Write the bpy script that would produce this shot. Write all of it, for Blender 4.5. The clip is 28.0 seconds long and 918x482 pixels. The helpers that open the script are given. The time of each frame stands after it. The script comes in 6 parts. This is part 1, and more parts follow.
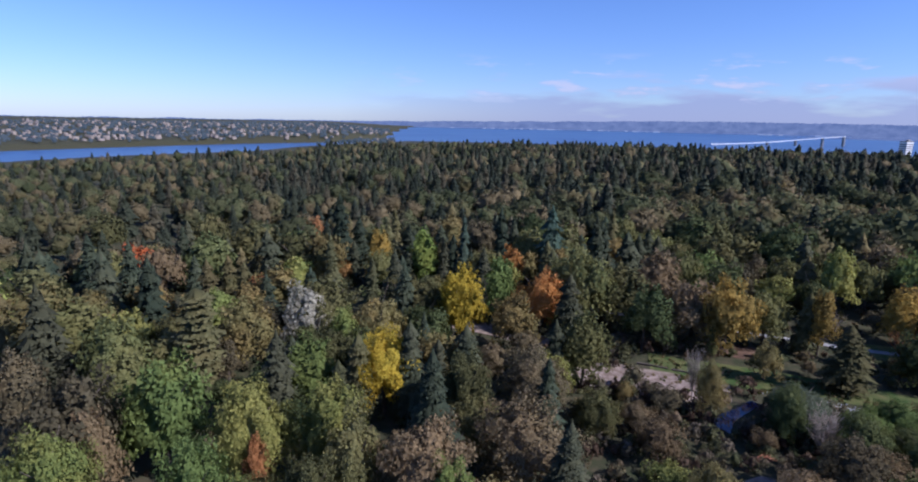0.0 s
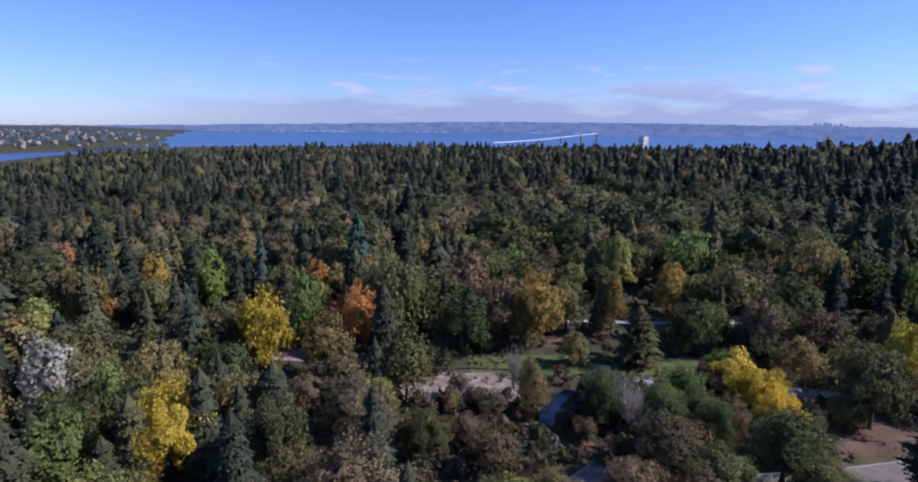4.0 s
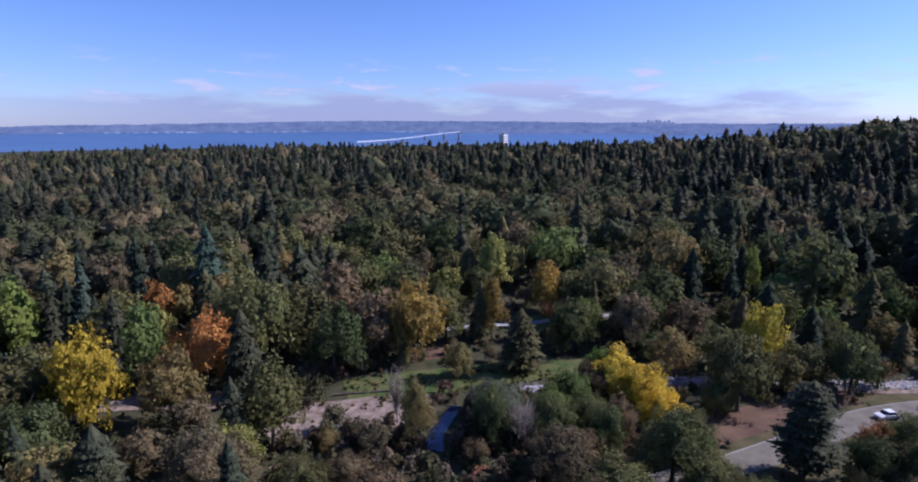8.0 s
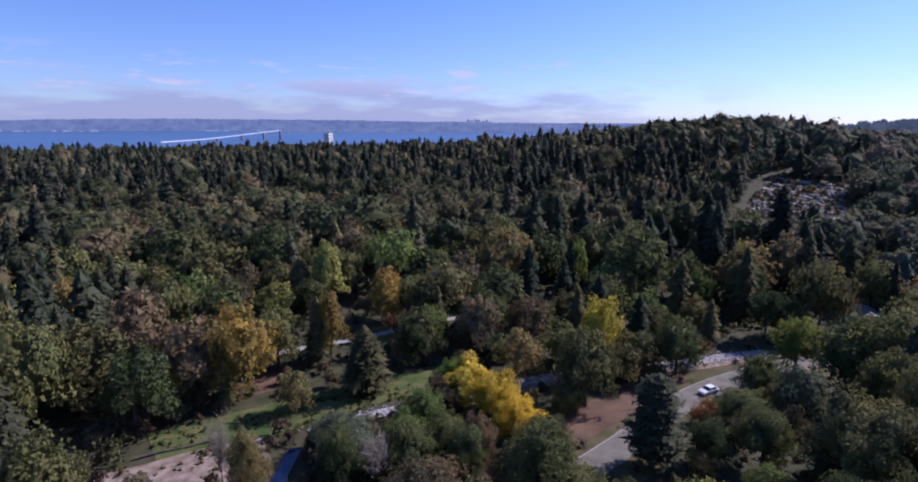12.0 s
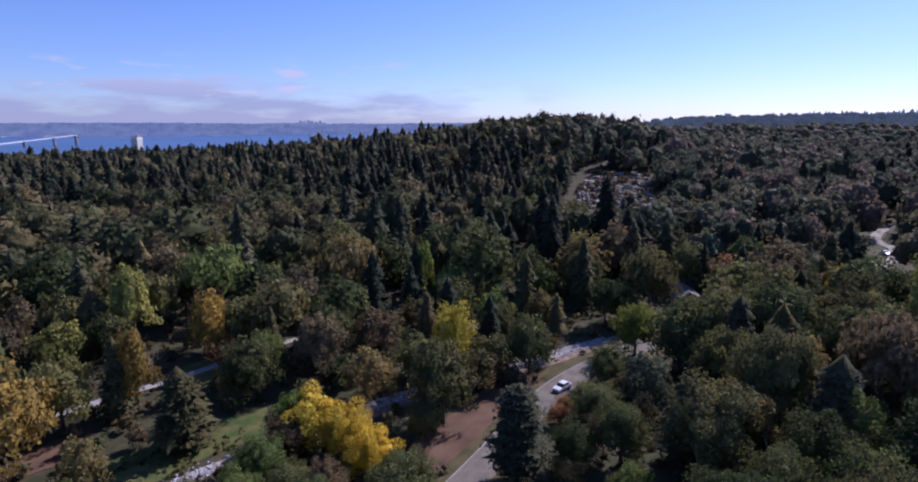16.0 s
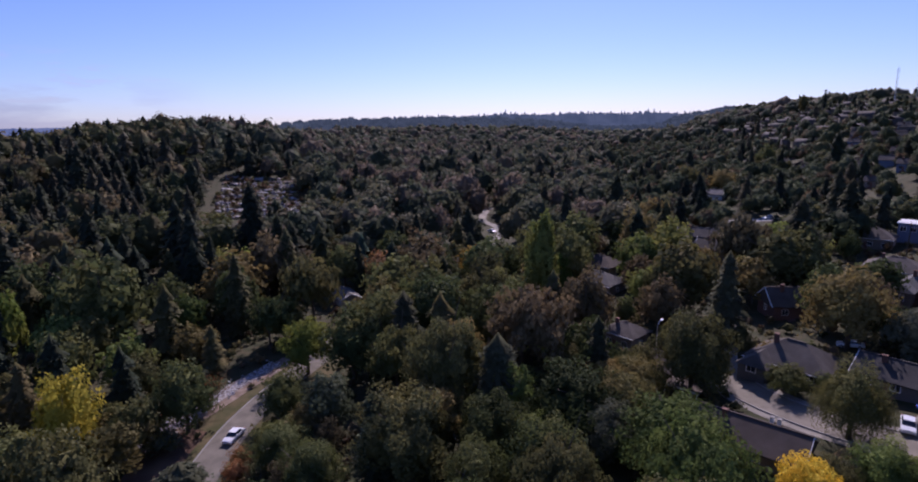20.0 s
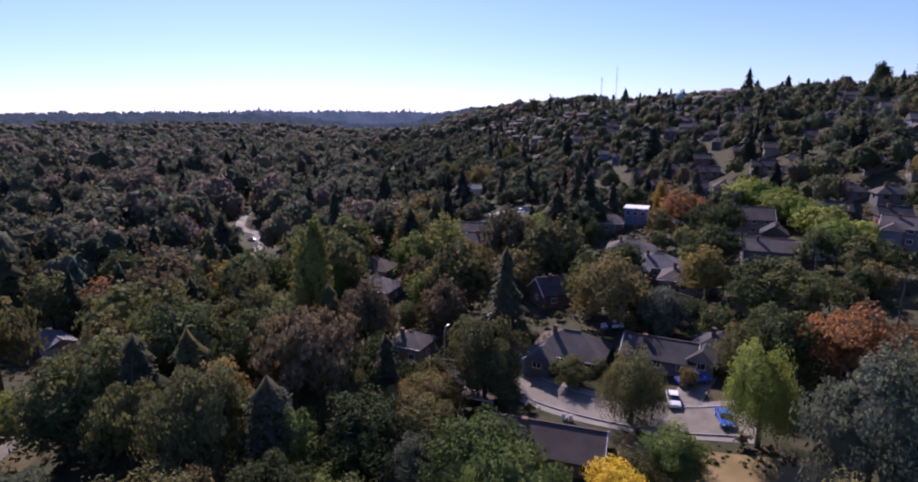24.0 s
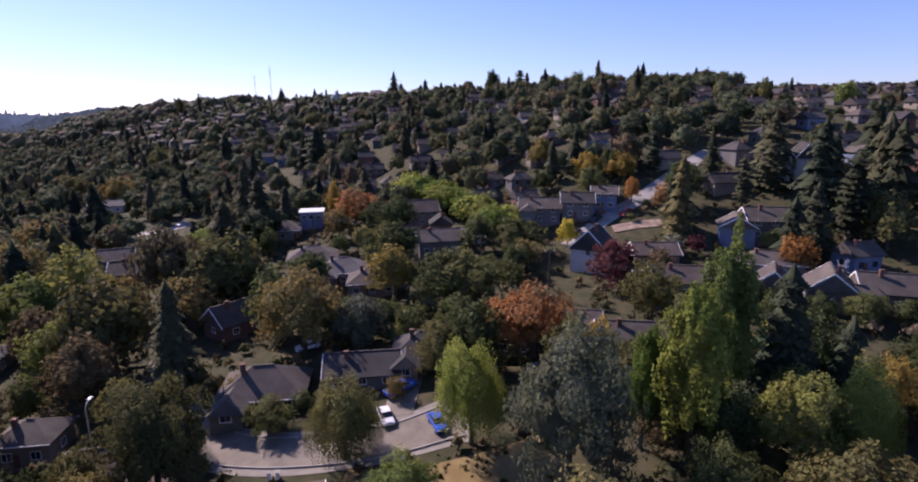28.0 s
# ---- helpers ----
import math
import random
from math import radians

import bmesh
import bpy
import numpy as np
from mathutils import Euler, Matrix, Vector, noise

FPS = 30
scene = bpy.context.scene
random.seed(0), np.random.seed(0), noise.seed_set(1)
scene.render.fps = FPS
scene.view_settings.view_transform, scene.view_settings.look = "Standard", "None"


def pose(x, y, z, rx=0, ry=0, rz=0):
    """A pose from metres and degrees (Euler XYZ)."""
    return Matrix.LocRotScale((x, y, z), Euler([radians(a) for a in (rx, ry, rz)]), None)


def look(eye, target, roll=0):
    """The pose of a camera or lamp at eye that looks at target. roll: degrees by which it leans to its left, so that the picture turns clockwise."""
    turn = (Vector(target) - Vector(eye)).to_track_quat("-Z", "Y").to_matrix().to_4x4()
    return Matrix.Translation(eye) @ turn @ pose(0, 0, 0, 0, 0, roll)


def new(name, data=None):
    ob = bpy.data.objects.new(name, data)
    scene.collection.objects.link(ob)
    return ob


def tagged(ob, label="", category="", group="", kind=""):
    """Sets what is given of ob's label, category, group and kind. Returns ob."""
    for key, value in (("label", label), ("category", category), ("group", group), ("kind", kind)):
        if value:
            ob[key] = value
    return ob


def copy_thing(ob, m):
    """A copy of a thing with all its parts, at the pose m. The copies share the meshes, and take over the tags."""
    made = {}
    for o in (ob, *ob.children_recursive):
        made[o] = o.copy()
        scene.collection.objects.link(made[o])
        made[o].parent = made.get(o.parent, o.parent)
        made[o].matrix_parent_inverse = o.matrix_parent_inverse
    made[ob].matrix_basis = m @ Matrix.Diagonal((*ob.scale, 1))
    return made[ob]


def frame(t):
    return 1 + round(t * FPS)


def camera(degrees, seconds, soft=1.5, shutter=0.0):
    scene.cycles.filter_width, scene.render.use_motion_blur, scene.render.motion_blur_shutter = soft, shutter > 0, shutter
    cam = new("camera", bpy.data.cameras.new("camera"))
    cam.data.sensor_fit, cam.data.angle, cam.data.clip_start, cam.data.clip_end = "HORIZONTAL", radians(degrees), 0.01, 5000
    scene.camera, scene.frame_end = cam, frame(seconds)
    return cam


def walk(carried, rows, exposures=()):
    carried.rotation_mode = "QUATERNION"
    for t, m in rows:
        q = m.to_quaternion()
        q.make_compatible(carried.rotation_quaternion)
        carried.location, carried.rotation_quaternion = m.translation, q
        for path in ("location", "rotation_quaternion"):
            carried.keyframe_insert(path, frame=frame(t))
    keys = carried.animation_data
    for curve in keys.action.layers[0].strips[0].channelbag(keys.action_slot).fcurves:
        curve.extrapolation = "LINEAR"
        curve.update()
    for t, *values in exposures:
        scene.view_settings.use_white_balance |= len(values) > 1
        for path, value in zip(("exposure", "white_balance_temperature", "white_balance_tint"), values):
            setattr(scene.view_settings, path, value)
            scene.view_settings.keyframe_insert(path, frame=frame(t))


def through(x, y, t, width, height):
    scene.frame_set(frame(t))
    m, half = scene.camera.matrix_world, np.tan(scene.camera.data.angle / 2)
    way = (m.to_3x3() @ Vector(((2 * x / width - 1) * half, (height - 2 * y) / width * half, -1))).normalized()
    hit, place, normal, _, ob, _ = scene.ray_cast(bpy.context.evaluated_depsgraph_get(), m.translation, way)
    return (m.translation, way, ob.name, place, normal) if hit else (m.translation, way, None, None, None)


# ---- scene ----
# ---- camera ----
cam = camera(79.0, 28.0, 2.0)
# seconds, eye, heading (clockwise from +y), tilt, roll in degrees
PATH = [
    (0, (0.00, -0.00, 55.01), 0.57, -12.27, 1.10),
    (0.5, (-0.51, 0.85, 55.00), 3.98, -12.13, 1.18),
    (1, (-1.00, 2.01, 55.12), 6.44, -12.10, 1.16),
    (1.5, (-1.11, 3.57, 55.08), 8.30, -12.04, 1.10),
    (2, (-1.06, 4.84, 54.86), 9.56, -11.91, 1.03),
    (2.5, (-0.80, 5.96, 54.94), 11.57, -11.91, 0.98),
    (3, (-0.44, 7.11, 55.03), 14.63, -11.91, 0.82),
    (3.5, (-0.08, 8.53, 54.99), 18.03, -11.88, 0.63),
    (4, (0.53, 10.11, 54.74), 21.11, -11.82, 0.46),
    (4.5, (0.79, 11.75, 54.64), 23.52, -11.80, 0.41),
    (6.5, (2.38, 16.45, 54.96), 29.24, -11.88, 0.22),
    (7, (3.03, 17.44, 54.91), 30.94, -11.90, 0.13),
    (7.5, (3.73, 18.48, 54.82), 32.72, -11.89, 0.09),
    (8, (4.57, 19.63, 54.77), 34.76, -11.88, 0.02),
    (8.5, (5.39, 20.83, 54.79), 36.96, -11.89, 0.01),
    (9, (6.03, 21.68, 54.88), 38.94, -11.94, 0.17),
    (9.5, (6.52, 22.97, 54.88), 41.46, -11.93, 0.17),
    (10, (7.40, 24.12, 54.65), 44.30, -11.88, 0.00),
    (10.5, (8.52, 25.46, 54.53), 46.44, -11.92, 0.05),
    (11, (8.98, 26.53, 54.58), 48.45, -11.95, 0.23),
    (11.5, (9.90, 27.58, 54.55), 50.60, -11.96, 0.25),
    (12, (10.92, 28.67, 54.42), 52.31, -11.95, 0.23),
    (12.5, (12.19, 29.61, 54.34), 54.16, -11.94, 0.08),
    (14.5, (16.07, 32.06, 54.50), 62.05, -11.99, -0.20),
    (15, (17.22, 32.59, 54.26), 63.26, -11.94, -0.25),
    (15.5, (18.80, 33.17, 54.07), 65.50, -11.95, -0.40),
    (16, (20.51, 33.74, 53.61), 68.64, -11.92, -0.42),
    (16.5, (21.77, 34.36, 53.62), 71.96, -11.93, -0.42),
    (17, (22.83, 34.40, 53.93), 76.26, -11.97, -0.63),
    (17.5, (24.30, 34.68, 53.79), 82.38, -11.97, -0.73),
    (18, (26.28, 35.23, 53.66), 87.63, -12.03, -0.81),
    (18.5, (27.53, 35.73, 53.73), 91.79, -12.03, -0.78),
    (19, (29.18, 36.15, 53.53), 95.50, -12.02, -0.68),
    (19.5, (30.14, 36.05, 53.53), 99.59, -11.98, -0.79),
    (20, (31.41, 36.28, 53.37), 104.56, -12.00, -0.86),
    (20.5, (33.19, 36.24, 53.32), 108.90, -12.00, -0.87),
    (21, (34.87, 35.72, 53.28), 113.11, -12.06, -0.89),
    (21.5, (36.11, 35.27, 53.29), 116.71, -12.11, -0.92),
    (23.5, (43.19, 31.99, 52.58), 125.78, -12.41, -0.09),
    (24, (44.44, 31.13, 52.41), 128.60, -12.38, -0.14),
    (24.5, (45.85, 30.13, 52.31), 131.76, -12.37, -0.21),
    (25, (46.95, 29.37, 52.43), 135.39, -12.40, -0.20),
    (25.5, (47.93, 28.53, 52.58), 139.79, -12.45, -0.29),
    (26, (49.06, 27.42, 52.44), 144.29, -12.47, -0.35),
    (26.5, (50.26, 26.05, 52.15), 148.23, -12.45, -0.48),
    (27, (51.16, 24.85, 52.07), 152.60, -12.46, -0.48),
    (27.5, (51.92, 23.65, 52.14), 157.36, -12.50, -0.56),
    (28, (52.36, 22.09, 51.97), 161.86, -12.51, -0.69),
]
walk(cam, [(t, pose(*eye, 90 + tilt, 0, -head) @ pose(0, 0, 0, 0, 0, roll)) for t, eye, head, tilt, roll in PATH],
     exposures=[(0, 0.5, 5400, 24), (10, 0.48, 5500, 31), (15, 0.44, 5600, 33), (17, 0.3, 5600, 35), (19, 0.12, 5750, 37), (20, 0.17, 5900, 39), (21, 0.52, 5950, 41), (25, 0.62, 6000, 39), (28, 0.72, 6400, 38)])

# ---- light ----
SUN_AZ, SUN_EL = 114.0, 37.0
world = bpy.data.worlds.new("sky")
scene.world = world
world.use_nodes = True
wn, wl = world.node_tree.nodes, world.node_tree.links
wn.clear()


def wnode(kind, **values):
    n = wn.new(kind)
    for k, v in values.items():
        n.inputs[k].default_value = v
    return n


def wmath(op, a, b=0.0, c=0.0):
    n = wn.new("ShaderNodeMath")
    n.operation = op
    for i, v in enumerate((a, b, c)):
        if isinstance(v, (int, float)):
            n.inputs[i].default_value = v
        else:
            wl.new(v, n.inputs[i])
    return n.outputs[0]


sky = wn.new("ShaderNodeTexSky")
sky.sky_type, sky.sun_disc = "NISHITA", False
sky.sun_elevation, sky.sun_rotation = radians(SUN_EL), radians(SUN_AZ)
sky.altitude, sky.air_density, sky.dust_density, sky.ozone_density = 0, 1.0, 0.2, 4.0
coord = wn.new("ShaderNodeTexCoord")
split = wn.new("ShaderNodeSeparateXYZ")
wl.new(coord.outputs["Generated"], split.inputs[0])
tint = wn.new("ShaderNodeMix")
tint.data_type, tint.blend_type = "RGBA", "MULTIPLY"
tint.inputs["Factor"].default_value, tint.inputs["B"].default_value = 1.0, (0.84, 0.945, 1.2, 1)
wl.new(sky.outputs[0], tint.inputs["A"])
# a low bank of thin cloud over the lake, with brighter heaps along its top
stretch = wn.new("ShaderNodeMapping")
stretch.inputs["Scale"].default_value = (3.0, 3.0, 15.0)
wl.new(coord.outputs["Generated"], stretch.inputs[0])
puffs = wn.new("ShaderNodeTexNoise")
puffs.inputs["Scale"].default_value, puffs.inputs["Detail"].default_value, puffs.inputs["Roughness"].default_value = 1.7, 7.0, 0.52
wl.new(stretch.outputs[0], puffs.inputs["Vector"])
heaps = wn.new("ShaderNodeTexNoise")
heaps.inputs["Scale"].default_value, heaps.inputs["Detail"].default_value, heaps.inputs["Roughness"].default_value = 3.1, 6.0, 0.55
wl.new(stretch.outputs[0], heaps.inputs["Vector"])
height = split.outputs["Z"]


def clamp(v):
    return wmath("MINIMUM", 1.0, wmath("MAXIMUM", 0.0, v))


over_lake = wmath("ADD", wmath("MULTIPLY", split.outputs["X"], 0.57), wmath("MULTIPLY", split.outputs["Y"], 0.82))
side = clamp(wmath("MULTIPLY_ADD", over_lake, 4.0, -2.75))
edge = wmath("MULTIPLY_ADD", puffs.outputs["Fac"], 0.24, -0.058)
bank = clamp(wmath("DIVIDE", wmath("SUBTRACT", edge, height), 0.035))
layer = clamp(wmath("MULTIPLY", wmath("SUBTRACT", 0.047, wmath("ABSOLUTE", wmath("SUBTRACT", height, 0.066))), 40.0))
heap = wmath("MULTIPLY", layer, clamp(wmath("MULTIPLY_ADD", heaps.outputs["Fac"], 9.0, -4.9)))
cover = wmath("MULTIPLY", wmath("MULTIPLY", wmath("MAXIMUM", bank, heap), side), 0.8)
lit = clamp(wmath("ADD", wmath("MULTIPLY_ADD", height, 16.0, -0.6), wmath("MULTIPLY", heap, 0.8)))
tone = wn.new("ShaderNodeMix")
tone.data_type = "RGBA"
tone.inputs["A"].default_value, tone.inputs["B"].default_value = (3.2, 3.6, 5.0, 1), (5.6, 5.6, 6.4, 1)
wl.new(lit, tone.inputs["Factor"])
cloud = wn.new("ShaderNodeMix")
cloud.data_type = "RGBA"
wl.new(tint.outputs["Result"], cloud.inputs["A"])
wl.new(tone.outputs["Result"], cloud.inputs["B"])
wl.new(cover, cloud.inputs["Factor"])
backdrop = wnode("ShaderNodeBackground", Strength=0.08)
wl.new(cloud.outputs["Result"], backdrop.inputs["Color"])
wout = wn.new("ShaderNodeOutputWorld")
wl.new(backdrop.outputs[0], wout.inputs[0])
sun = new("sun", bpy.data.lights.new("sun", "SUN"))
sun.data.energy, sun.data.angle, sun.data.color = 4.5, radians(0.55), (1.0, 0.93, 0.82)
az, el = radians(SUN_AZ), radians(SUN_EL)
sun.matrix_basis = look((math.sin(az) * math.cos(el) * 900, math.cos(az) * math.cos(el) * 900, math.sin(el) * 900), (0, 0, 0))

# ---- materials ----


def material(name):
    m = bpy.data.materials.new(name)
    m.use_nodes = True
    return m, m.node_tree.nodes, m.node_tree.links, m.node_tree.nodes["Principled BSDF"]


def surface(name, base, other, scale=1.0, rough=0.85, bump=0.3, metal=0.0, vary=0.12, fine=12.0):
    """A plain weathered surface: two tones in broad stains and a fine grain with relief."""
    m, n, l, b = material(name)
    geo = n.new("ShaderNodeNewGeometry")
    broad, grain = n.new("ShaderNodeTexNoise"), n.new("ShaderNodeTexNoise")
    broad.inputs["Scale"].default_value, broad.inputs["Detail"].default_value = 0.35 * scale, 5.0
    grain.inputs["Scale"].default_value, grain.inputs["Detail"].default_value = fine * scale, 4.0
    for t in (broad, grain):
        l.new(geo.outputs["Position"], t.inputs["Vector"])
    ramp = n.new("ShaderNodeValToRGB")
    ramp.color_ramp.elements[0].position, ramp.color_ramp.elements[1].position = 0.36, 0.66
    ramp.color_ramp.elements[0].color, ramp.color_ramp.elements[1].color = (*base, 1), (*other, 1)
    l.new(broad.outputs["Fac"], ramp.inputs[0])
    info = n.new("ShaderNodeObjectInfo")
    hsv = n.new("ShaderNodeHueSaturation")
    add = n.new("ShaderNodeMath")
    add.operation = "MULTIPLY_ADD"
    add.inputs[1].default_value, add.inputs[2].default_value = vary * 2, 1 - vary
    l.new(info.outputs["Random"], add.inputs[0])
    mul = n.new("ShaderNodeMath")
    mul.operation = "MULTIPLY_ADD"
    mul.inputs[1].default_value, mul.inputs[2].default_value = 0.5, 0.75
    l.new(grain.outputs["Fac"], mul.inputs[0])
    both = n.new("ShaderNodeMath")
    both.operation = "MULTIPLY"
    l.new(add.outputs[0], both.inputs[0])
    l.new(mul.outputs[0], both.inputs[1])
    l.new(both.outputs[0], hsv.inputs["Value"])
    l.new(ramp.outputs[0], hsv.inputs["Color"])
    l.new(hsv.outputs[0], b.inputs["Base Color"])
    b.inputs["Roughness"].default_value, b.inputs["Metallic"].default_value = rough, metal
    b.inputs["Specular IOR Level"].default_value = 0.18
    relief = n.new("ShaderNodeBump")
    relief.inputs["Strength"].default_value, relief.inputs["Distance"].default_value = bump, 0.05
    l.new(grain.outputs["Fac"], relief.inputs["Height"])
    l.new(relief.outputs[0], b.inputs["Normal"])
    return m


def foliage(name, tones, per_tree=True, through=0.34, patch=0.12):
    """Leaves: diffuse with light shining through; tone varies from tree to tree and from leaf to leaf."""
    m, n, l, b = material(name)
    geo, info = n.new("ShaderNodeNewGeometry"), n.new("ShaderNodeObjectInfo")
    noise_t = n.new("ShaderNodeTexNoise")
    noise_t.inputs["Scale"].default_value, noise_t.inputs["Detail"].default_value = patch, 3.0
    l.new(geo.outputs["Position"], noise_t.inputs["Vector"])
    ramp = n.new("ShaderNodeValToRGB")
    els = ramp.color_ramp.elements
    lively = 1.1 if per_tree else 1.0
    for i, tone in enumerate(tones):
        e = els[i] if i < 2 else els.new(1.0)
        e.color = (tone[0] * 1.26 * lively, tone[1] * 1.18 * lively, tone[2] * 1.16 * lively, 1)
    for i, e in enumerate(els):
        e.position = 0.3 + 0.4 * i / (len(tones) - 1)
    mix = n.new("ShaderNodeMath")
    mix.operation = "MULTIPLY_ADD"
    mix.inputs[1].default_value = 0.5 if per_tree else 0.0
    l.new(info.outputs["Random"], mix.inputs[0])
    part_n = n.new("ShaderNodeMath")
    part_n.operation = "MULTIPLY_ADD"
    part_n.inputs[1].default_value, part_n.inputs[2].default_value = (0.7, -0.1) if per_tree else (1.3, -0.15)
    l.new(noise_t.outputs["Fac"], part_n.inputs[0])
    l.new(part_n.outputs[0], mix.inputs[2])
    l.new(mix.outputs[0], ramp.inputs[0])
    hsv = n.new("ShaderNodeHueSaturation")
    val = n.new("ShaderNodeMath")
    val.operation = "MULTIPLY_ADD"
    val.inputs[1].default_value, val.inputs[2].default_value = 0.4, 0.8
    l.new(geo.outputs["Random Per Island"], val.inputs[0])
    # each tree a little lighter or darker than its neighbours
    own = n.new("ShaderNodeMath")
    own.operation = "MULTIPLY_ADD"
    own.inputs[1].default_value, own.inputs[2].default_value = 0.5, 0.75
    if per_tree:
        wrap = n.new("ShaderNodeMath")
        wrap.operation = "FRACT"
        seven = n.new("ShaderNodeMath")
        seven.operation = "MULTIPLY"
        seven.inputs[1].default_value = 7.13
        l.new(info.outputs["Random"], seven.inputs[0])
        l.new(seven.outputs[0], wrap.inputs[0])
        l.new(wrap.outputs[0], own.inputs[0])
    else:
        tag = n.new("ShaderNodeAttribute")
        tag.attribute_name = "tree_tone"
        l.new(tag.outputs["Fac"], own.inputs[0])
        mix.inputs[1].default_value = 0.6
        l.new(tag.outputs["Fac"], mix.inputs[0])
        part_n.inputs[1].default_value, part_n.inputs[2].default_value = 0.7, -0.15
    total = n.new("ShaderNodeMath")
    total.operation = "MULTIPLY"
    l.new(val.outputs[0], total.inputs[0])
    l.new(own.outputs[0], total.inputs[1])
    l.new(total.outputs[0], hsv.inputs["Value"])
    l.new(ramp.outputs[0], hsv.inputs["Color"])
    l.new(hsv.outputs[0], b.inputs["Base Color"])
    b.inputs["Roughness"].default_value = 0.8
    b.inputs["Specular IOR Level"].default_value = 0.1
    tr = n.new("ShaderNodeBsdfTranslucent")
    l.new(hsv.outputs[0], tr.inputs[0])
    blend = n.new("ShaderNodeMixShader")
    blend.inputs[0].default_value = through
    l.new(b.outputs[0], blend.inputs[1])
    l.new(tr.outputs[0], blend.inputs[2])
    l.new(blend.outputs[0], n["Material Output"].inputs[0])
    return m


def plain(name, colour, rough=0.5, metal=0.0):
    m, n, l, b = material(name)
    b.inputs["Base Color"].default_value = (*colour, 1)
    b.inputs["Roughness"].default_value, b.inputs["Metallic"].default_value = rough, metal
    return m


LEAF = {
    "green": foliage("leaves_green", [(0.050, 0.070, 0.027), (0.085, 0.101, 0.037), (0.125, 0.128, 0.046)]),
    "bright": foliage("leaves_bright_green", [(0.085, 0.124, 0.036), (0.135, 0.168, 0.046), (0.2, 0.205, 0.057)]),
    "olive": foliage("leaves_olive", [(0.085, 0.090, 0.036), (0.125, 0.118, 0.045), (0.17, 0.135, 0.050)]),
    "brown": foliage("leaves_brown", [(0.080, 0.074, 0.042), (0.112, 0.094, 0.050), (0.135, 0.104, 0.055)]),
    "yellow": foliage("leaves_yellow", [(0.35, 0.275, 0.03), (0.43, 0.33, 0.035), (0.32, 0.285, 0.04)]),
    "gold": foliage("leaves_golden", [(0.19, 0.145, 0.04), (0.26, 0.185, 0.04), (0.16, 0.135, 0.04)]),
    "lime": foliage("leaves_lime", [(0.1, 0.16, 0.035), (0.145, 0.195, 0.042), (0.185, 0.21, 0.045)]),
    "orange": foliage("leaves_orange", [(0.26, 0.13, 0.04), (0.3, 0.16, 0.045), (0.21, 0.13, 0.045)]),
    "rust": foliage("leaves_rust", [(0.19, 0.095, 0.042), (0.24, 0.122, 0.048), (0.165, 0.105, 0.048)]),
    "red": foliage("leaves_red", [(0.3, 0.075, 0.03), (0.36, 0.11, 0.035), (0.25, 0.075, 0.03)]),
    "plum": foliage("leaves_plum", [(0.087, 0.0319, 0.0362), (0.116, 0.0435, 0.0435), (0.0725, 0.0362, 0.0319)]),
    "silver": foliage("leaves_silver", [(0.055, 0.074, 0.042), (0.075, 0.094, 0.056), (0.11, 0.124, 0.082)]),
    "pale": foliage("leaves_pale_silver", [(0.17, 0.175, 0.125), (0.22, 0.22, 0.16), (0.26, 0.26, 0.2)]),
    "grey": foliage("twigs_grey", [(0.22, 0.2, 0.165), (0.3, 0.275, 0.24), (0.26, 0.24, 0.2)]),
    "conifer": foliage("needles_dark", [(0.03, 0.044, 0.028), (0.046, 0.058, 0.034), (0.064, 0.07, 0.04)], through=0.32),
    "blue": foliage("needles_blue_green", [(0.04, 0.07, 0.05), (0.055, 0.085, 0.06), (0.07, 0.1, 0.068)], through=0.32),
    "cedar": foliage("needles_yellow_green", [(0.06, 0.067, 0.032), (0.088, 0.088, 0.038), (0.115, 0.1, 0.045)], through=0.32),
}
WOODS_LEAF = foliage("woods_leaves", [(0.077, 0.090, 0.042), (0.059, 0.076, 0.034), (0.095, 0.101, 0.045), (0.117, 0.103, 0.048), (0.070, 0.085, 0.038), (0.108, 0.092, 0.048)], False, 0.4, patch=0.045)
# hillside mix: extra blue in the leaf colours imitates haze
HILL_HAZE_LEAF = foliage("hillside_leaves_hazed", [(0.058, 0.078, 0.042), (0.084, 0.101, 0.048), (0.050, 0.072, 0.040), (0.119, 0.118, 0.049), (0.058, 0.078, 0.044), (0.122, 0.084, 0.049), (0.068, 0.086, 0.048)], False, 0.42, patch=0.07)
# valley mix: paler and bluer, with distance haze worked into the leaf colours
VALLEY_HAZE_LEAF = foliage("valley_leaves_hazed", [(0.078, 0.094, 0.057), (0.063, 0.084, 0.049), (0.096, 0.108, 0.061), (0.115, 0.111, 0.065), (0.073, 0.094, 0.055), (0.118, 0.098, 0.069)], False, 0.42, patch=0.045)
WOODS_NEEDLE = foliage("woods_needles", [(0.034, 0.046, 0.032), (0.048, 0.058, 0.034), (0.04, 0.052, 0.036), (0.068, 0.066, 0.042)], False, 0.32, patch=0.07)
BARK = surface("bark", (0.07, 0.055, 0.042), (0.12, 0.1, 0.08), 2.0)
GROUND = surface("forest_floor", (0.036, 0.042, 0.018), (0.07, 0.06, 0.033), 1.2, 0.95, 0.5)
ASPHALT = surface("asphalt_grey", (0.15, 0.134, 0.108), (0.21, 0.188, 0.153), 1.2, 0.9)
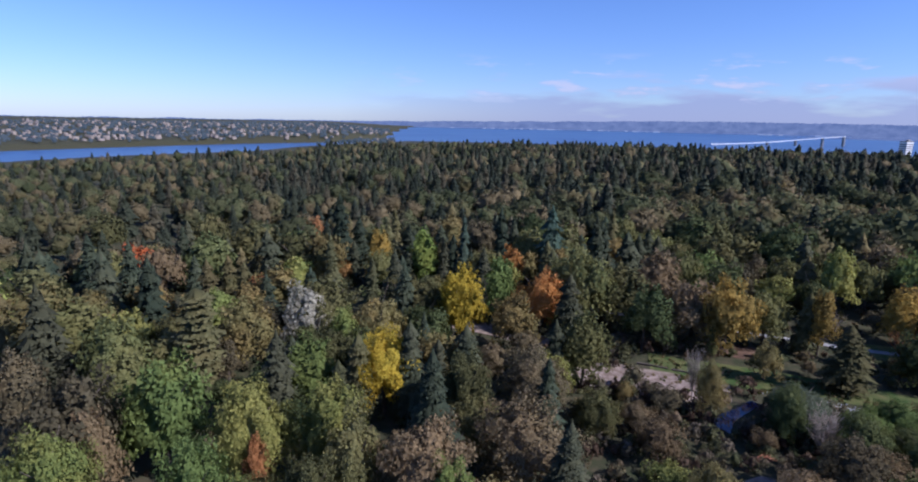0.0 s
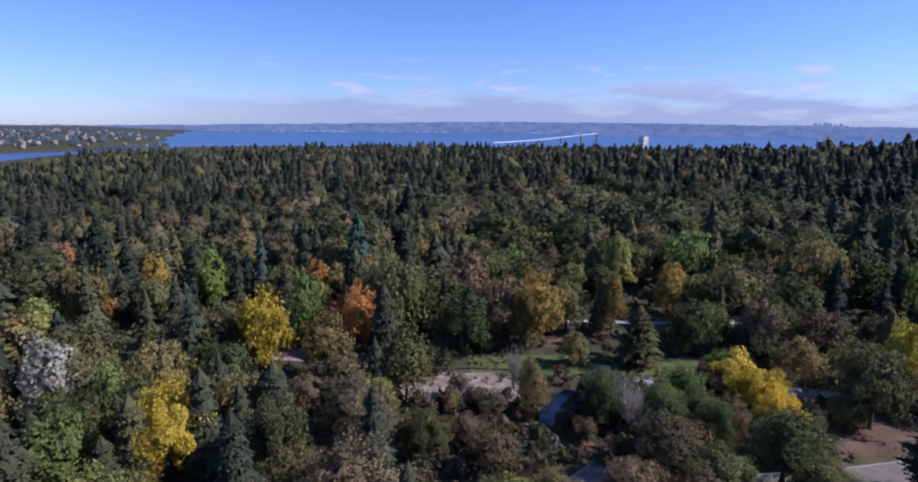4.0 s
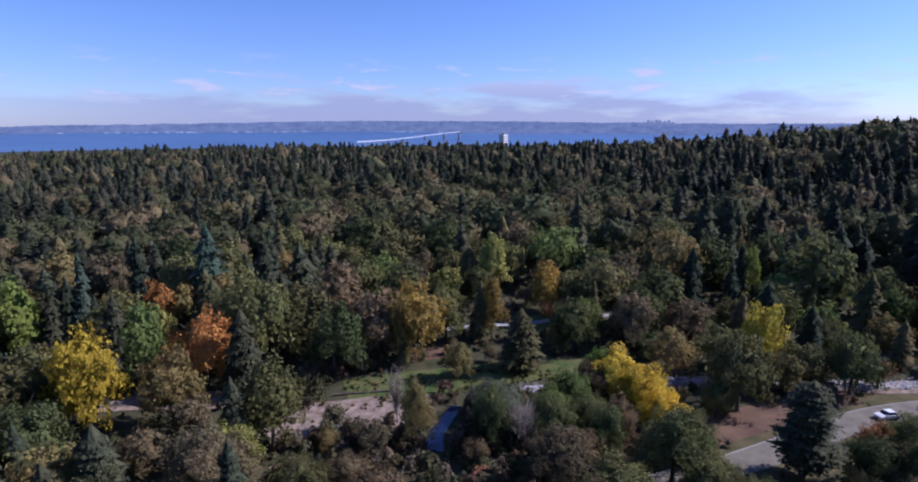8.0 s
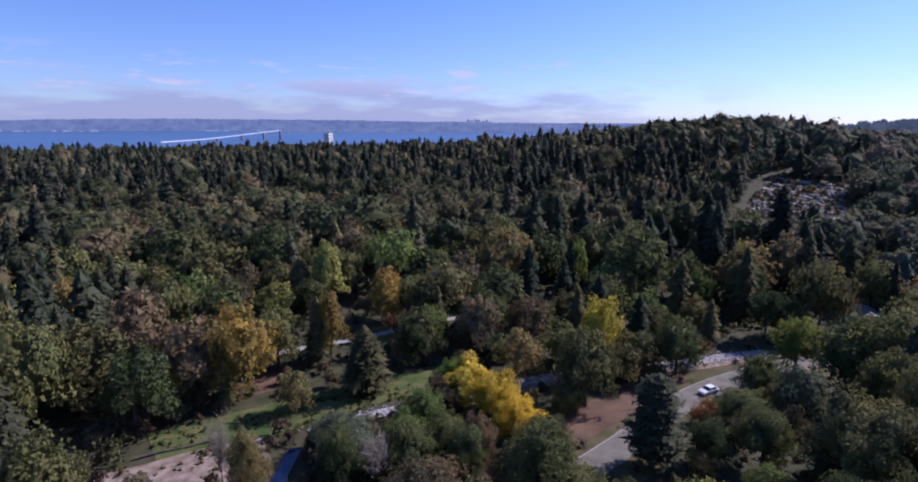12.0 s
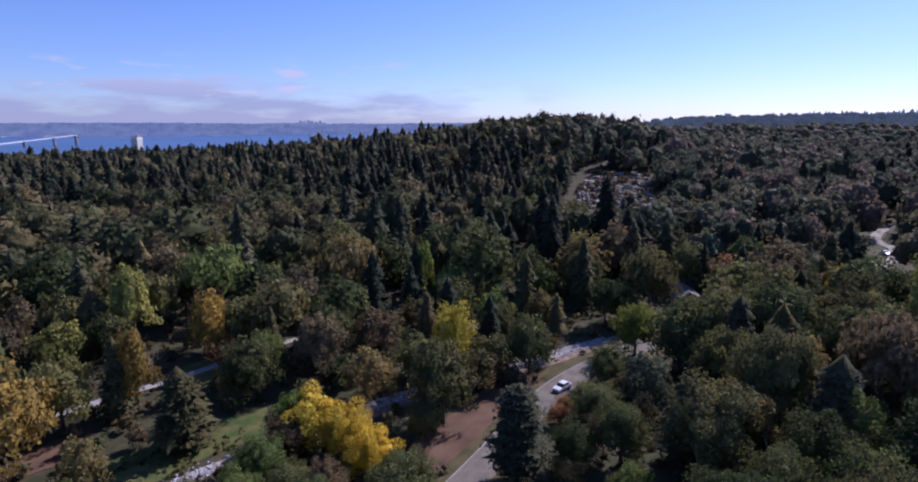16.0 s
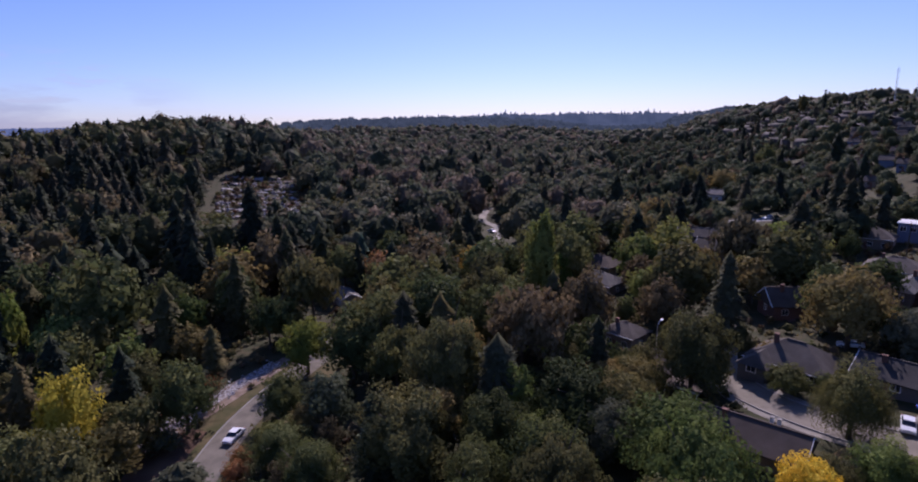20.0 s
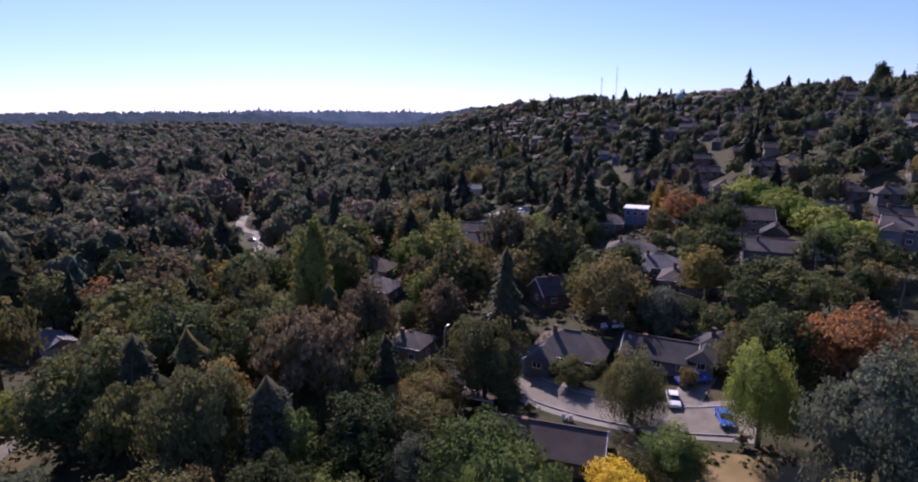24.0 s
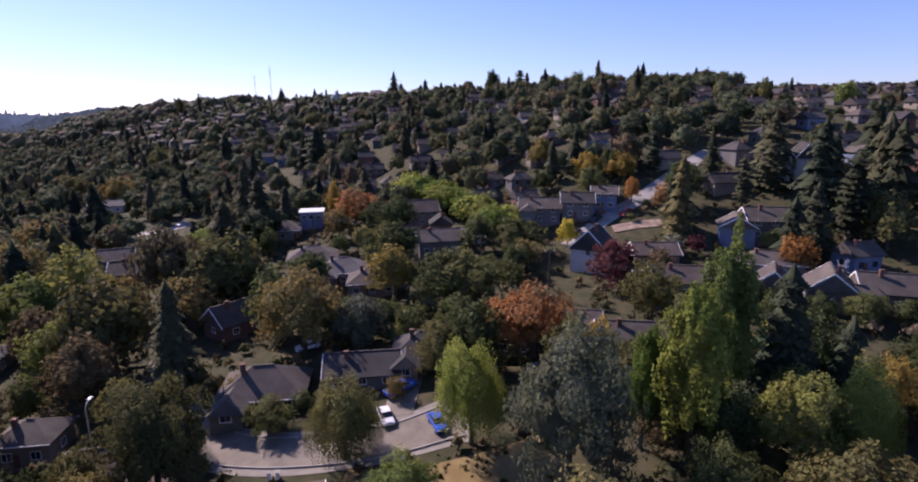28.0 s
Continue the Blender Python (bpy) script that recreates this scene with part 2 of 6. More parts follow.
GRASS = surface("lawn_grass", (0.045, 0.078, 0.018), (0.125, 0.12, 0.042), 1.0, 0.9, 0.6)
VERGE = surface("verge_grass", (0.065, 0.065, 0.024), (0.13, 0.1, 0.05), 0.8, 0.95, 0.6)
DRYGRASS = surface("dry_grass", (0.17, 0.12, 0.05), (0.25, 0.19, 0.09), 0.6, 0.95, 0.6)
DIRT = surface("bare_dirt", (0.16, 0.115, 0.085), (0.32, 0.25, 0.2), 1.6, 0.95, 0.8)
WATER = surface("lake_water", (0.035, 0.08, 0.18), (0.06, 0.115, 0.22), 0.01, 0.35, 0.0)
GRAVEL = surface("pale_crushed_rock", (0.16, 0.15, 0.14), (0.44, 0.43, 0.43), 4.0, 0.9, 0.8)
PAVING = surface("worn_paving", (0.19, 0.175, 0.15), (0.25, 0.23, 0.2), 1.0)
KERB = surface("concrete", (0.25, 0.24, 0.225), (0.34, 0.325, 0.3), 1.0)
RUBBLE = surface("dirt_and_rubble", (0.1, 0.075, 0.06), (0.42, 0.4, 0.39), 5.0, 0.9, 0.8)
LITTER = surface("leaf_litter", (0.1, 0.06, 0.04), (0.16, 0.1, 0.062), 0.6, 0.95, 0.6)
ROOFS = [surface("shingles_grey", (0.076, 0.066, 0.058), (0.112, 0.098, 0.086), 1.0, 0.9, 0.5), surface("shingles_dark", (0.045, 0.043, 0.042), (0.068, 0.064, 0.062), 1.0, 0.9, 0.5),
         surface("shingles_brown", (0.075, 0.06, 0.052), (0.105, 0.086, 0.075), 1.0, 0.9, 0.5), surface("shingles_pale", (0.12, 0.114, 0.108), (0.155, 0.148, 0.14), 1.0, 0.9, 0.5)]
WALLS = [surface("siding_white", (0.42, 0.41, 0.4), (0.52, 0.51, 0.49), 0.6, 0.7, 0.15), surface("siding_grey", (0.105, 0.102, 0.1), (0.15, 0.145, 0.14), 0.6, 0.7, 0.15),
         surface("siding_blue", (0.12, 0.16, 0.24), (0.17, 0.21, 0.29), 0.6, 0.7, 0.15), surface("siding_tan", (0.2, 0.165, 0.135), (0.26, 0.22, 0.18), 0.6, 0.7, 0.15),
         surface("brick_red", (0.13, 0.07, 0.055), (0.18, 0.1, 0.08), 1.0, 0.85, 0.4)]
TRIM = surface("white_trim", (0.72, 0.72, 0.7), (0.8, 0.79, 0.77), 0.8, 0.6, 0.1)
PANE = plain("window_glass", (0.03, 0.035, 0.045), 0.08)
DARK = plain("dark_rubber", (0.02, 0.02, 0.02), 0.8)
STEEL = plain("grey_steel", (0.45, 0.46, 0.48), 0.4, 0.6)
LAMPWHITE = plain("white_enamel", (0.8, 0.8, 0.78), 0.4)

# ---- helpers of this scene ----


def smooth(a, b, v):
    t = np.clip((np.asarray(v, float) - a) / (b - a), 0, 1)
    return t * t * (3 - 2 * t)


def slope_way(x, y):
    """How far a place lies up the south-western slope."""
    x, y = np.asarray(x, float), np.asarray(y, float)
    return -0.51 * (60 + np.logaddexp(0, (x - 60) / 15) * 15) - 0.86 * y


def ground_z(x, y):
    """Height of the land: a flat valley, the slope to the south-west, the hill to the east, the lake and the far shores."""
    x, y = np.asarray(x, float), np.asarray(y, float)
    w = slope_way(x, y)
    h = np.interp(w, [-140, -100, -40, 0, 50, 75, 130, 200, 275, 330], [0, 0, 5, 10, 14, 18, 39, 57, 68, 71])
    h = h - 6 * smooth(60, -60, x) * smooth(150, 260, w)
    h = h + 37 * np.exp(-(((x - 650) / 190) ** 2) - ((y - 135) / 150) ** 2)
    h = h + 19 * np.exp(-(((x - 600) / 230) ** 2) - ((y - 340) / 200) ** 2)
    r, a = np.hypot(x, y), np.degrees(np.arctan2(x, y))
    h = h + 52 * smooth(600, 2350, r) * smooth(76, 92, a) * (1 - smooth(106, 124, a))
    near = np.interp(a, [-60, -40, -20, -5, 40, 70], [830, 850, 1020, 1500, 1500, 1900])
    far = np.interp(a, [-60, -40, -30, -12, -7, -4, 40, 75], [1150, 1180, 1290, 1560, 1900, 4900, 5200, 5200])
    lake = smooth(near - 60, near + 60, r) * (1 - smooth(far - 60, far + 60, r)) * smooth(-80, -60, a) * (1 - smooth(62, 75, a))
    h = h * (1 - lake) - 22 * lake
    h = h + 24 * smooth(1250, 2350, r) * (1 - smooth(-13, -5, a)) * smooth(-95, -80, a)
    return h


def mesh_of(name, verts, faces, mat=None, smooth_shade=False):
    me = bpy.data.meshes.new(name)
    verts = np.asarray(verts, float).reshape(-1, 3)
    faces = np.asarray(faces, int)
    k = faces.shape[1]
    me.vertices.add(len(verts))
    me.vertices.foreach_set("co", verts.ravel())
    me.loops.add(faces.size)
    me.loops.foreach_set("vertex_index", faces.ravel())
    me.polygons.add(len(faces))
    me.polygons.foreach_set("loop_start", np.arange(len(faces)) * k)
    if smooth_shade:
        me.polygons.foreach_set("use_smooth", np.ones(len(faces), bool))
    me.update(calc_edges=True)
    if mat:
        me.materials.append(mat)
    return me


def part(name, bm, mat, parent, label="", at=None):
    """One mesh object under a thing or a part, from a bmesh or a mesh."""
    if isinstance(bm, bpy.types.Mesh):
        me = bm
    else:
        me = bpy.data.meshes.new(name)
        bm.to_mesh(me)
        bm.free()
        me.materials.append(mat)
    ob = new(name, me)
    ob.parent = parent
    if at is not None:
        ob.matrix_basis = at
    if label:
        tagged(ob, label)
    return ob


def thing(name, m, label, category, group=""):
    ob = new(name)
    ob.empty_display_size = 0.5
    ob.matrix_basis = m
    return tagged(ob, label, category, group)


def drape(name, left, right, lift, mat, label, category, kind="structure", steps=6):
    """A strip between two lines of (x, y), laid on the land."""
    a, b = np.array(left, float), np.array(right, float)
    t = np.linspace(0, len(a) - 1, (len(a) - 1) * steps + 1)

    def spline(p):
        k = np.clip(t.astype(int), 0, len(p) - 2)
        u = (t - k)[:, None]
        q = np.vstack([2 * p[0] - p[1], p, 2 * p[-1] - p[-2]])
        p0, p1, p2, p3 = q[k], q[k + 1], q[k + 2], q[k + 3]
        return 0.5 * (2 * p1 + (p2 - p0) * u + (2 * p0 - 5 * p1 + 4 * p2 - p3) * u**2 + (3 * p1 - p0 - 3 * p2 + p3) * u**3)

    a, b = spline(a), spline(b)
    n = 7
    grid = np.stack([a + (b - a) * k / (n - 1) for k in range(n)], 1)
    z = ground_z(grid[..., 0], grid[..., 1]) + lift
    v = np.concatenate([grid, z[..., None]], -1).reshape(-1, 3)
    i = np.arange(len(t) - 1)[:, None] * n + np.arange(n - 1)
    f = np.stack([i, i + 1, i + n + 1, i + n], -1).reshape(-1, 4)
    ob = new(name, mesh_of(name, v, f, mat, True))
    return tagged(ob, label, category, kind=kind)


def widen(line, width):
    """The two edges of a lane of that width along a line of (x, y)."""
    p = np.array(line, float)
    d = np.gradient(p, axis=0)
    nrm = np.stack([-d[:, 1], d[:, 0]], 1) / np.linalg.norm(d, axis=1)[:, None]
    return (p + nrm * width / 2).tolist(), (p - nrm * width / 2).tolist()


TAKEN, HARD = [], []  # (x, y, radius) where no wild tree, and where nothing at all may grow


def clear(x, y, r, hard=True):
    TAKEN.append((x, y, r))
    if hard:
        HARD.append((x, y, r))


def clear_line(line, r):
    p = np.array(line, float)
    for a, b in zip(p[:-1], p[1:]):
        k = max(1, int(np.linalg.norm(b - a) / (r * 0.8)))
        for i in range(k + 1):
            q = a + (b - a) * i / k
            clear(q[0], q[1], r)


def sight(x, y, reach, r):
    """Keeps tall growth low in front of a place, on the side of the valley."""
    d = math.hypot(48 - x, 30 - y)
    for k in range(int(reach / (r * 0.8)) + 1):
        q = k * r * 0.8 / d
        clear(x + (48 - x) * q, y + (30 - y) * q, r, False)


# ---- land and water ----
rings = np.concatenate([[0.0], np.geomspace(4, 4950, 230)])
turns = np.radians(np.arange(0, 360, 1.0))
gx, gy = 50 + rings[:, None] * np.sin(turns), 20 + rings[:, None] * np.cos(turns)
gv = np.stack([gx, gy, ground_z(gx, gy)], -1).reshape(-1, 3)
i0 = np.arange(len(rings) - 1)[:, None] * 360 + np.arange(360)
i1 = np.arange(len(rings) - 1)[:, None] * 360 + (np.arange(360) + 1) % 360
gf = np.stack([i0, i0 + 360, i1 + 360, i1], -1).reshape(-1, 4)
tagged(new("ground", mesh_of("ground", gv, gf, GROUND, True)), "brown and green woodland floor with leaf litter", "ground", kind="structure")
wr = 4950 * np.stack([np.sin(turns), np.cos(turns)], -1)
wv = np.concatenate([[[0, 0, -10.0]], np.concatenate([wr, np.full((360, 1), -10.0)], 1)])
wf = np.stack([np.zeros(360, int), 1 + (np.arange(360) + 1) % 360, 1 + np.arange(360)], -1)
tagged(new("water", mesh_of("water", wv, wf, WATER)), "deep blue lake water", "lake", kind="structure")

# ---- trees ----
rng = np.random.default_rng(5)


def sprays(p, n, size, r, stretch=1.0):
    """Leaf sprays: an irregular three-cornered piece at every place p, facing about n."""
    k = len(p)
    n = n / np.linalg.norm(n, axis=1)[:, None]
    a = np.cross(n, r.normal(size=(k, 3)))
    a /= np.linalg.norm(a, axis=1)[:, None]
    b = np.cross(n, a)
    s = (size * r.uniform(0.65, 1.45, k))[:, None]
    j = lambda: r.uniform(0.6, 1.2, k)[:, None]
    c = np.stack([p + a * s * j() * 1.25 * stretch, p + (b * 0.95 - a * 0.5) * s * j(), p - (b * 0.95 + a * 0.5) * s * j()], 1)
    c += n[:, None] * (r.uniform(-0.3, 0.3, (k, 3)) * s)[..., None]
    return c.reshape(-1, 3), np.arange(3 * k).reshape(k, 3)


def cut_up(v, f):
    """Four-cornered faces as pairs of three-cornered ones."""
    return v, np.concatenate([f[:, [0, 1, 2]], f[:, [0, 2, 3]]])


def joined(parts):
    v, f, n = [], [], 0
    for pv, pf in parts:
        v.append(pv)
        f.append(pf + n)
        n += len(pv)
    return np.concatenate(v), np.concatenate(f)


def ball(centre, radius, r, seg=6, ring=4, rough=0.16):
    """A lumpy dark inner mass of a crown."""
    th = np.linspace(0.25, np.pi - 0.35, ring)[:, None]
    ph = np.arange(seg) * 2 * np.pi / seg + r.uniform(0, 6)
    d = np.stack([np.sin(th) * np.cos(ph), np.sin(th) * np.sin(ph), np.cos(th) * np.ones(seg)], -1)
    v = centre + d * radius * r.uniform(1 - rough, 1 + rough, (ring, seg, 1))
    i = np.arange(ring - 1)[:, None] * seg + np.arange(seg)
    j = np.arange(ring - 1)[:, None] * seg + (np.arange(seg) + 1) % seg
    f = np.stack([i, j, j + seg, i + seg], -1).reshape(-1, 4)
    top = np.arange(seg)
    cap = np.array([[top[0], top[1], top[2], top[3]], [top[0], top[3], top[4], top[5]]]) if seg >= 6 else np.zeros((0, 4), int)
    return v.reshape(-1, 3), np.concatenate([f, cap[:, ::-1]])


def crown_shape(seed, lobes, shape):
    """Outline of a crown: a full form broken into cauliflower lobes; gives the reach in each direction."""
    r = np.random.default_rng(seed)
    k = np.arange(lobes) + 0.5
    cz = 1 - 1.72 * k / lobes
    ang = k * 2.399 + r.uniform(-0.45, 0.45, lobes)
    sn = np.sqrt(1 - cz**2)
    lc = np.stack([sn * np.cos(ang), sn * np.sin(ang), cz], 1)
    tall = r.uniform(0.7, 1.16, lobes)
    lean = r.normal(size=2) * 0.07
    reach = 2.1 / math.sqrt(lobes)

    def place(d, f):
        gap = np.arccos(np.clip(d @ lc.T, -1, 1)) / reach
        lift = (tall * (1 - 0.42 * np.minimum(gap, 1.3) ** 2)).max(1)
        p = d * (lift * f)[:, None]
        up = np.clip(p[:, 2], -1, 1.2)
        if shape == "column":
            p[:, :2] *= (0.98 - 0.36 * np.maximum(up, 0) ** 2 - 0.12 * np.maximum(-up, 0))[:, None]
        elif shape == "egg":
            p[:, :2] *= (1.0 - 0.2 * up)[:, None]
        elif shape == "flat":
            p[:, 2] = np.where(up > 0, up * 0.72, up * 0.8) + 0.12
        if shape != "flat":
            p[:, :2] *= (1 + 0.28 * np.maximum(-up, 0) ** 1.5)[:, None]
        p[:, :2] += lean * (1 + up)[:, None]
        return p * [1, 1, 0.48] + [0, 0, 0.51]

    return place, r


def crown_core(place, r, factor, seg, ring):
    """The shaded inner mass of a crown."""
    th = np.linspace(0.18, np.pi - 0.3, ring)[:, None]
    ph = np.arange(seg) * 2 * np.pi / seg + r.uniform(0, 6)
    d = np.stack([np.sin(th) * np.cos(ph), np.sin(th) * np.sin(ph), np.cos(th) * np.ones(seg)], -1).reshape(-1, 3)
    rough = 0.13 if seg >= 10 and ring > 6 else 0.06
    v = place(d, factor * r.uniform(1 - rough, 1 + rough, len(d)))
    i = np.arange(ring - 1)[:, None] * seg + np.arange(seg)
    j = np.arange(ring - 1)[:, None] * seg + (np.arange(seg) + 1) % seg
    f = np.stack([i, i + seg, j + seg, j], -1).reshape(-1, 4)
    cap = np.array([[0, 1, 2, 3], [0, 3, 4, 5]]) if seg == 6 else np.array([[0, 1, 2, 3], [0, 3, 4, seg - 1], [4, 5, 6, seg - 1]])[: 3 if seg >= 8 else 2]
    return cut_up(v, np.concatenate([f, cap]))


def broad_crown(seed, leaves, lobes=24, shape="round", shake=0.55):
    """Places and facings of the leaf sprays of a crown one metre high and one metre in radius."""
    place, r = crown_shape(seed, lobes, shape)
    d = r.normal(size=(leaves * 2, 3))
    d /= np.linalg.norm(d, axis=1)[:, None]
    d = d[d[:, 2] > -0.98 + 0.5 * r.random(len(d))][:leaves]
    n = len(d)
    p = place(d, 0.78 + 0.32 * r.random(n) ** 0.9)
    return place, p, d + r.normal(size=(n, 3)) * shake + [0, 0, 0.2], r


def crown_mesh(name, seed, leaves, size, high, wide, lobes=24, shape="round", core=0.74, seg=10, ring=7):
    place, p, nrm, r = broad_crown(seed, leaves, lobes, shape, 0.42)
    s = np.array([wide, wide, high])
    pieces = [sprays(p * s, nrm / s * wide, size, r)]
    v, f = crown_core(place, r, core, seg, ring)
    return joined(pieces + [(v * s, f)])


def conifer_mesh(seed, high, wide, whorls, arms, bits, droop=0.25, full=0.9, size=0.5):
    """Tiers of drooping boughs as jagged skirts, with needle sprays on them, narrowing to a thin leader."""
    r = np.random.default_rng(seed)
    pieces = []
    lean = r.normal(size=2) * 0.02
    for k in range(whorls):
        u = max((k + r.uniform(-0.25, 0.25)) / whorls, 0.0)
        z = high * (0.08 + 0.9 * u)
        length = wide * max(0.05, (1 - u) ** full) * r.uniform(0.66, 1.16) * min(1.0, 0.6 + 2.6 * u)
        m = 2 * arms
        ang = np.arange(m) * np.pi / arms + r.uniform(0, 6) + r.uniform(-0.14, 0.14, m)
        reach = length * np.where(np.arange(m) % 2 == 0, r.uniform(0.66, 1.3, m), r.uniform(0.3, 0.6, m))
        rim = np.stack([reach * np.cos(ang) + lean[0] * z, reach * np.sin(ang) + lean[1] * z, z - droop * reach + r.uniform(-0.2, 0.2, m)], 1)
        tip = np.array([[lean[0] * z, lean[1] * z, min(z + high * (0.9 / whorls) * 1.7 + 0.12 * length, high * 1.03)]])
        i = np.arange(m)
        pieces.append((np.concatenate([rim, tip]), np.stack([i, (i + 1) % m, np.full(m, m)], -1)))
        n = arms * bits
        if n:
            a = r.uniform(0, 6.283, n)
            t = r.uniform(0.35, 1.08, n) ** 0.7
            ln = length * r.uniform(0.8, 1.1, n)
            out = np.stack([np.cos(a), np.sin(a), np.zeros(n)], 1)
            p = out * (t * ln)[:, None] + [lean[0] * z, lean[1] * z, 0]
            p[:, 2] = z - droop * ln * t + (1 - t) * high * 0.7 / whorls + r.uniform(-0.1, 0.3, n)
            pieces.append(sprays(p, np.tile([0.0, 0, 0.9], (n, 1)) + out * 0.6 + r.normal(size=(n, 3)) * 0.35, size, r, 1.2))
    return joined(pieces)


def willow_mesh(seed, high, wide, strands, size):
    """Hanging curtains of narrow leaves from a domed top."""
    place, p, nrm, r = broad_crown(seed, strands, 20, "egg")
    s = np.array([wide, wide, high])
    pieces = [sprays(p * s, nrm, size, r)]
    d = r.normal(size=(strands // 4, 2))
    d = d / np.linalg.norm(d, axis=1)[:, None] * r.uniform(0.55, 1.08, (len(d), 1)) * wide
    for x, y in d:
        z0 = high * (0.84 - 0.3 * (math.hypot(x, y) / wide) ** 2) * r.uniform(0.6, 1.0)
        n = int(r.integers(6, 12))
        z = z0 - np.arange(n) * size * 1.5
        q = np.stack([x + r.normal(size=n) * 0.12, y + r.normal(size=n) * 0.12, np.maximum(z, 0.8)], 1)
        pieces.append(sprays(q, np.tile([x, y, 0.1], (n, 1)) + r.normal(size=(n, 3)) * 0.3, size * 0.7, r))
    v, f = crown_core(place, r, 0.68, 8, 6)
    return joined(pieces + [(v * s, f)])


def tube(path, radii, seg=6):
    """A tapering limb through the given places."""
    path = np.array(path, float)
    v, f = [], []
    for k, (p, q) in enumerate(zip(path, radii)):
        d = path[min(k + 1, len(path) - 1)] - path[max(k - 1, 0)]
        d /= np.linalg.norm(d)
        a = np.cross(d, [0.3, 1, 0.1])
        a /= np.linalg.norm(a)
        b = np.cross(d, a)
        t = np.arange(seg) * 2 * np.pi / seg
        v.append(p + q * (np.cos(t)[:, None] * a + np.sin(t)[:, None] * b))
    for k in range(len(path) - 1):
        i = k * seg + np.arange(seg)
        j = k * seg + (np.arange(seg) + 1) % seg
        f.append(np.stack([i, j, j + seg, i + seg], -1))
    return np.concatenate(v), np.concatenate(f)


def trunk_mesh(seed, high, thick, limbs=6, spread=3.0, reach=0.55):
    r = np.random.default_rng(seed)
    z = np.linspace(-0.6, high, 6)
    p = np.stack([np.cumsum(r.normal(size=6) * 0.06 * thick * 3), np.cumsum(r.normal(size=6) * 0.06 * thick * 3), z], 1)
    pieces = [tube(p, thick * np.array([1.5, 1.0, 0.85, 0.65, 0.4, 0.12]), 7)]
    for k in range(limbs):
        u = r.uniform(0.35, 0.85)
        base = np.array([np.interp(u * high, z, p[:, 0]), np.interp(u * high, z, p[:, 1]), u * high])
        a = k * 2.4 + r.uniform(-0.4, 0.4)
        out = np.array([math.cos(a), math.sin(a), r.uniform(0.5, 1.0)])
        ln = spread * r.uniform(0.6, 1.1) * reach * 1.5
        pieces.append(tube([base, base + out * ln * 0.5, base + out * ln + [0, 0, ln * 0.15]], thick * np.array([0.45, 0.28, 0.08]), 5))
    return joined(pieces)


def bare_mesh(seed, high, wide, twigs):
    """A leafless crown of thin forking twigs."""
    r = np.random.default_rng(seed)
    pieces = []
    for k in range(twigs):
        a, u = r.uniform(0, 6.283), r.uniform(0.15, 0.6)
        base = np.array([0.25 * wide * u * math.cos(a), 0.25 * wide * u * math.sin(a), high * u])
        tip = np.array([wide * r.uniform(0.3, 1) * math.cos(a), wide * r.uniform(0.3, 1) * math.sin(a), high * r.uniform(0.55, 1.0)])
        mid = (base + tip) / 2 + r.normal(size=3) * 0.12 * wide
        pieces.append(tube([base, mid, tip], [0.07, 0.045, 0.015], 3))
        for _ in range(3):
            s = mid + (tip - mid) * r.uniform(0, 0.8)
            pieces.append(tube([s, s + (r.normal(size=3) * 0.16 + [0, 0, 0.12]) * wide], [0.035, 0.012], 3))
    return joined(pieces)


# kinds of tree, with a few forms of each, in three degrees of fineness
FORMS = {}
FINE = ((11500, 0.155), (4600, 0.245), (1800, 0.38))


def form(kind, crown, trunk, high, lod):
    FORMS.setdefault((kind, lod), []).append((mesh_of(kind + "_crown", *crown), mesh_of(kind + "_trunk", *trunk, BARK, True), high))


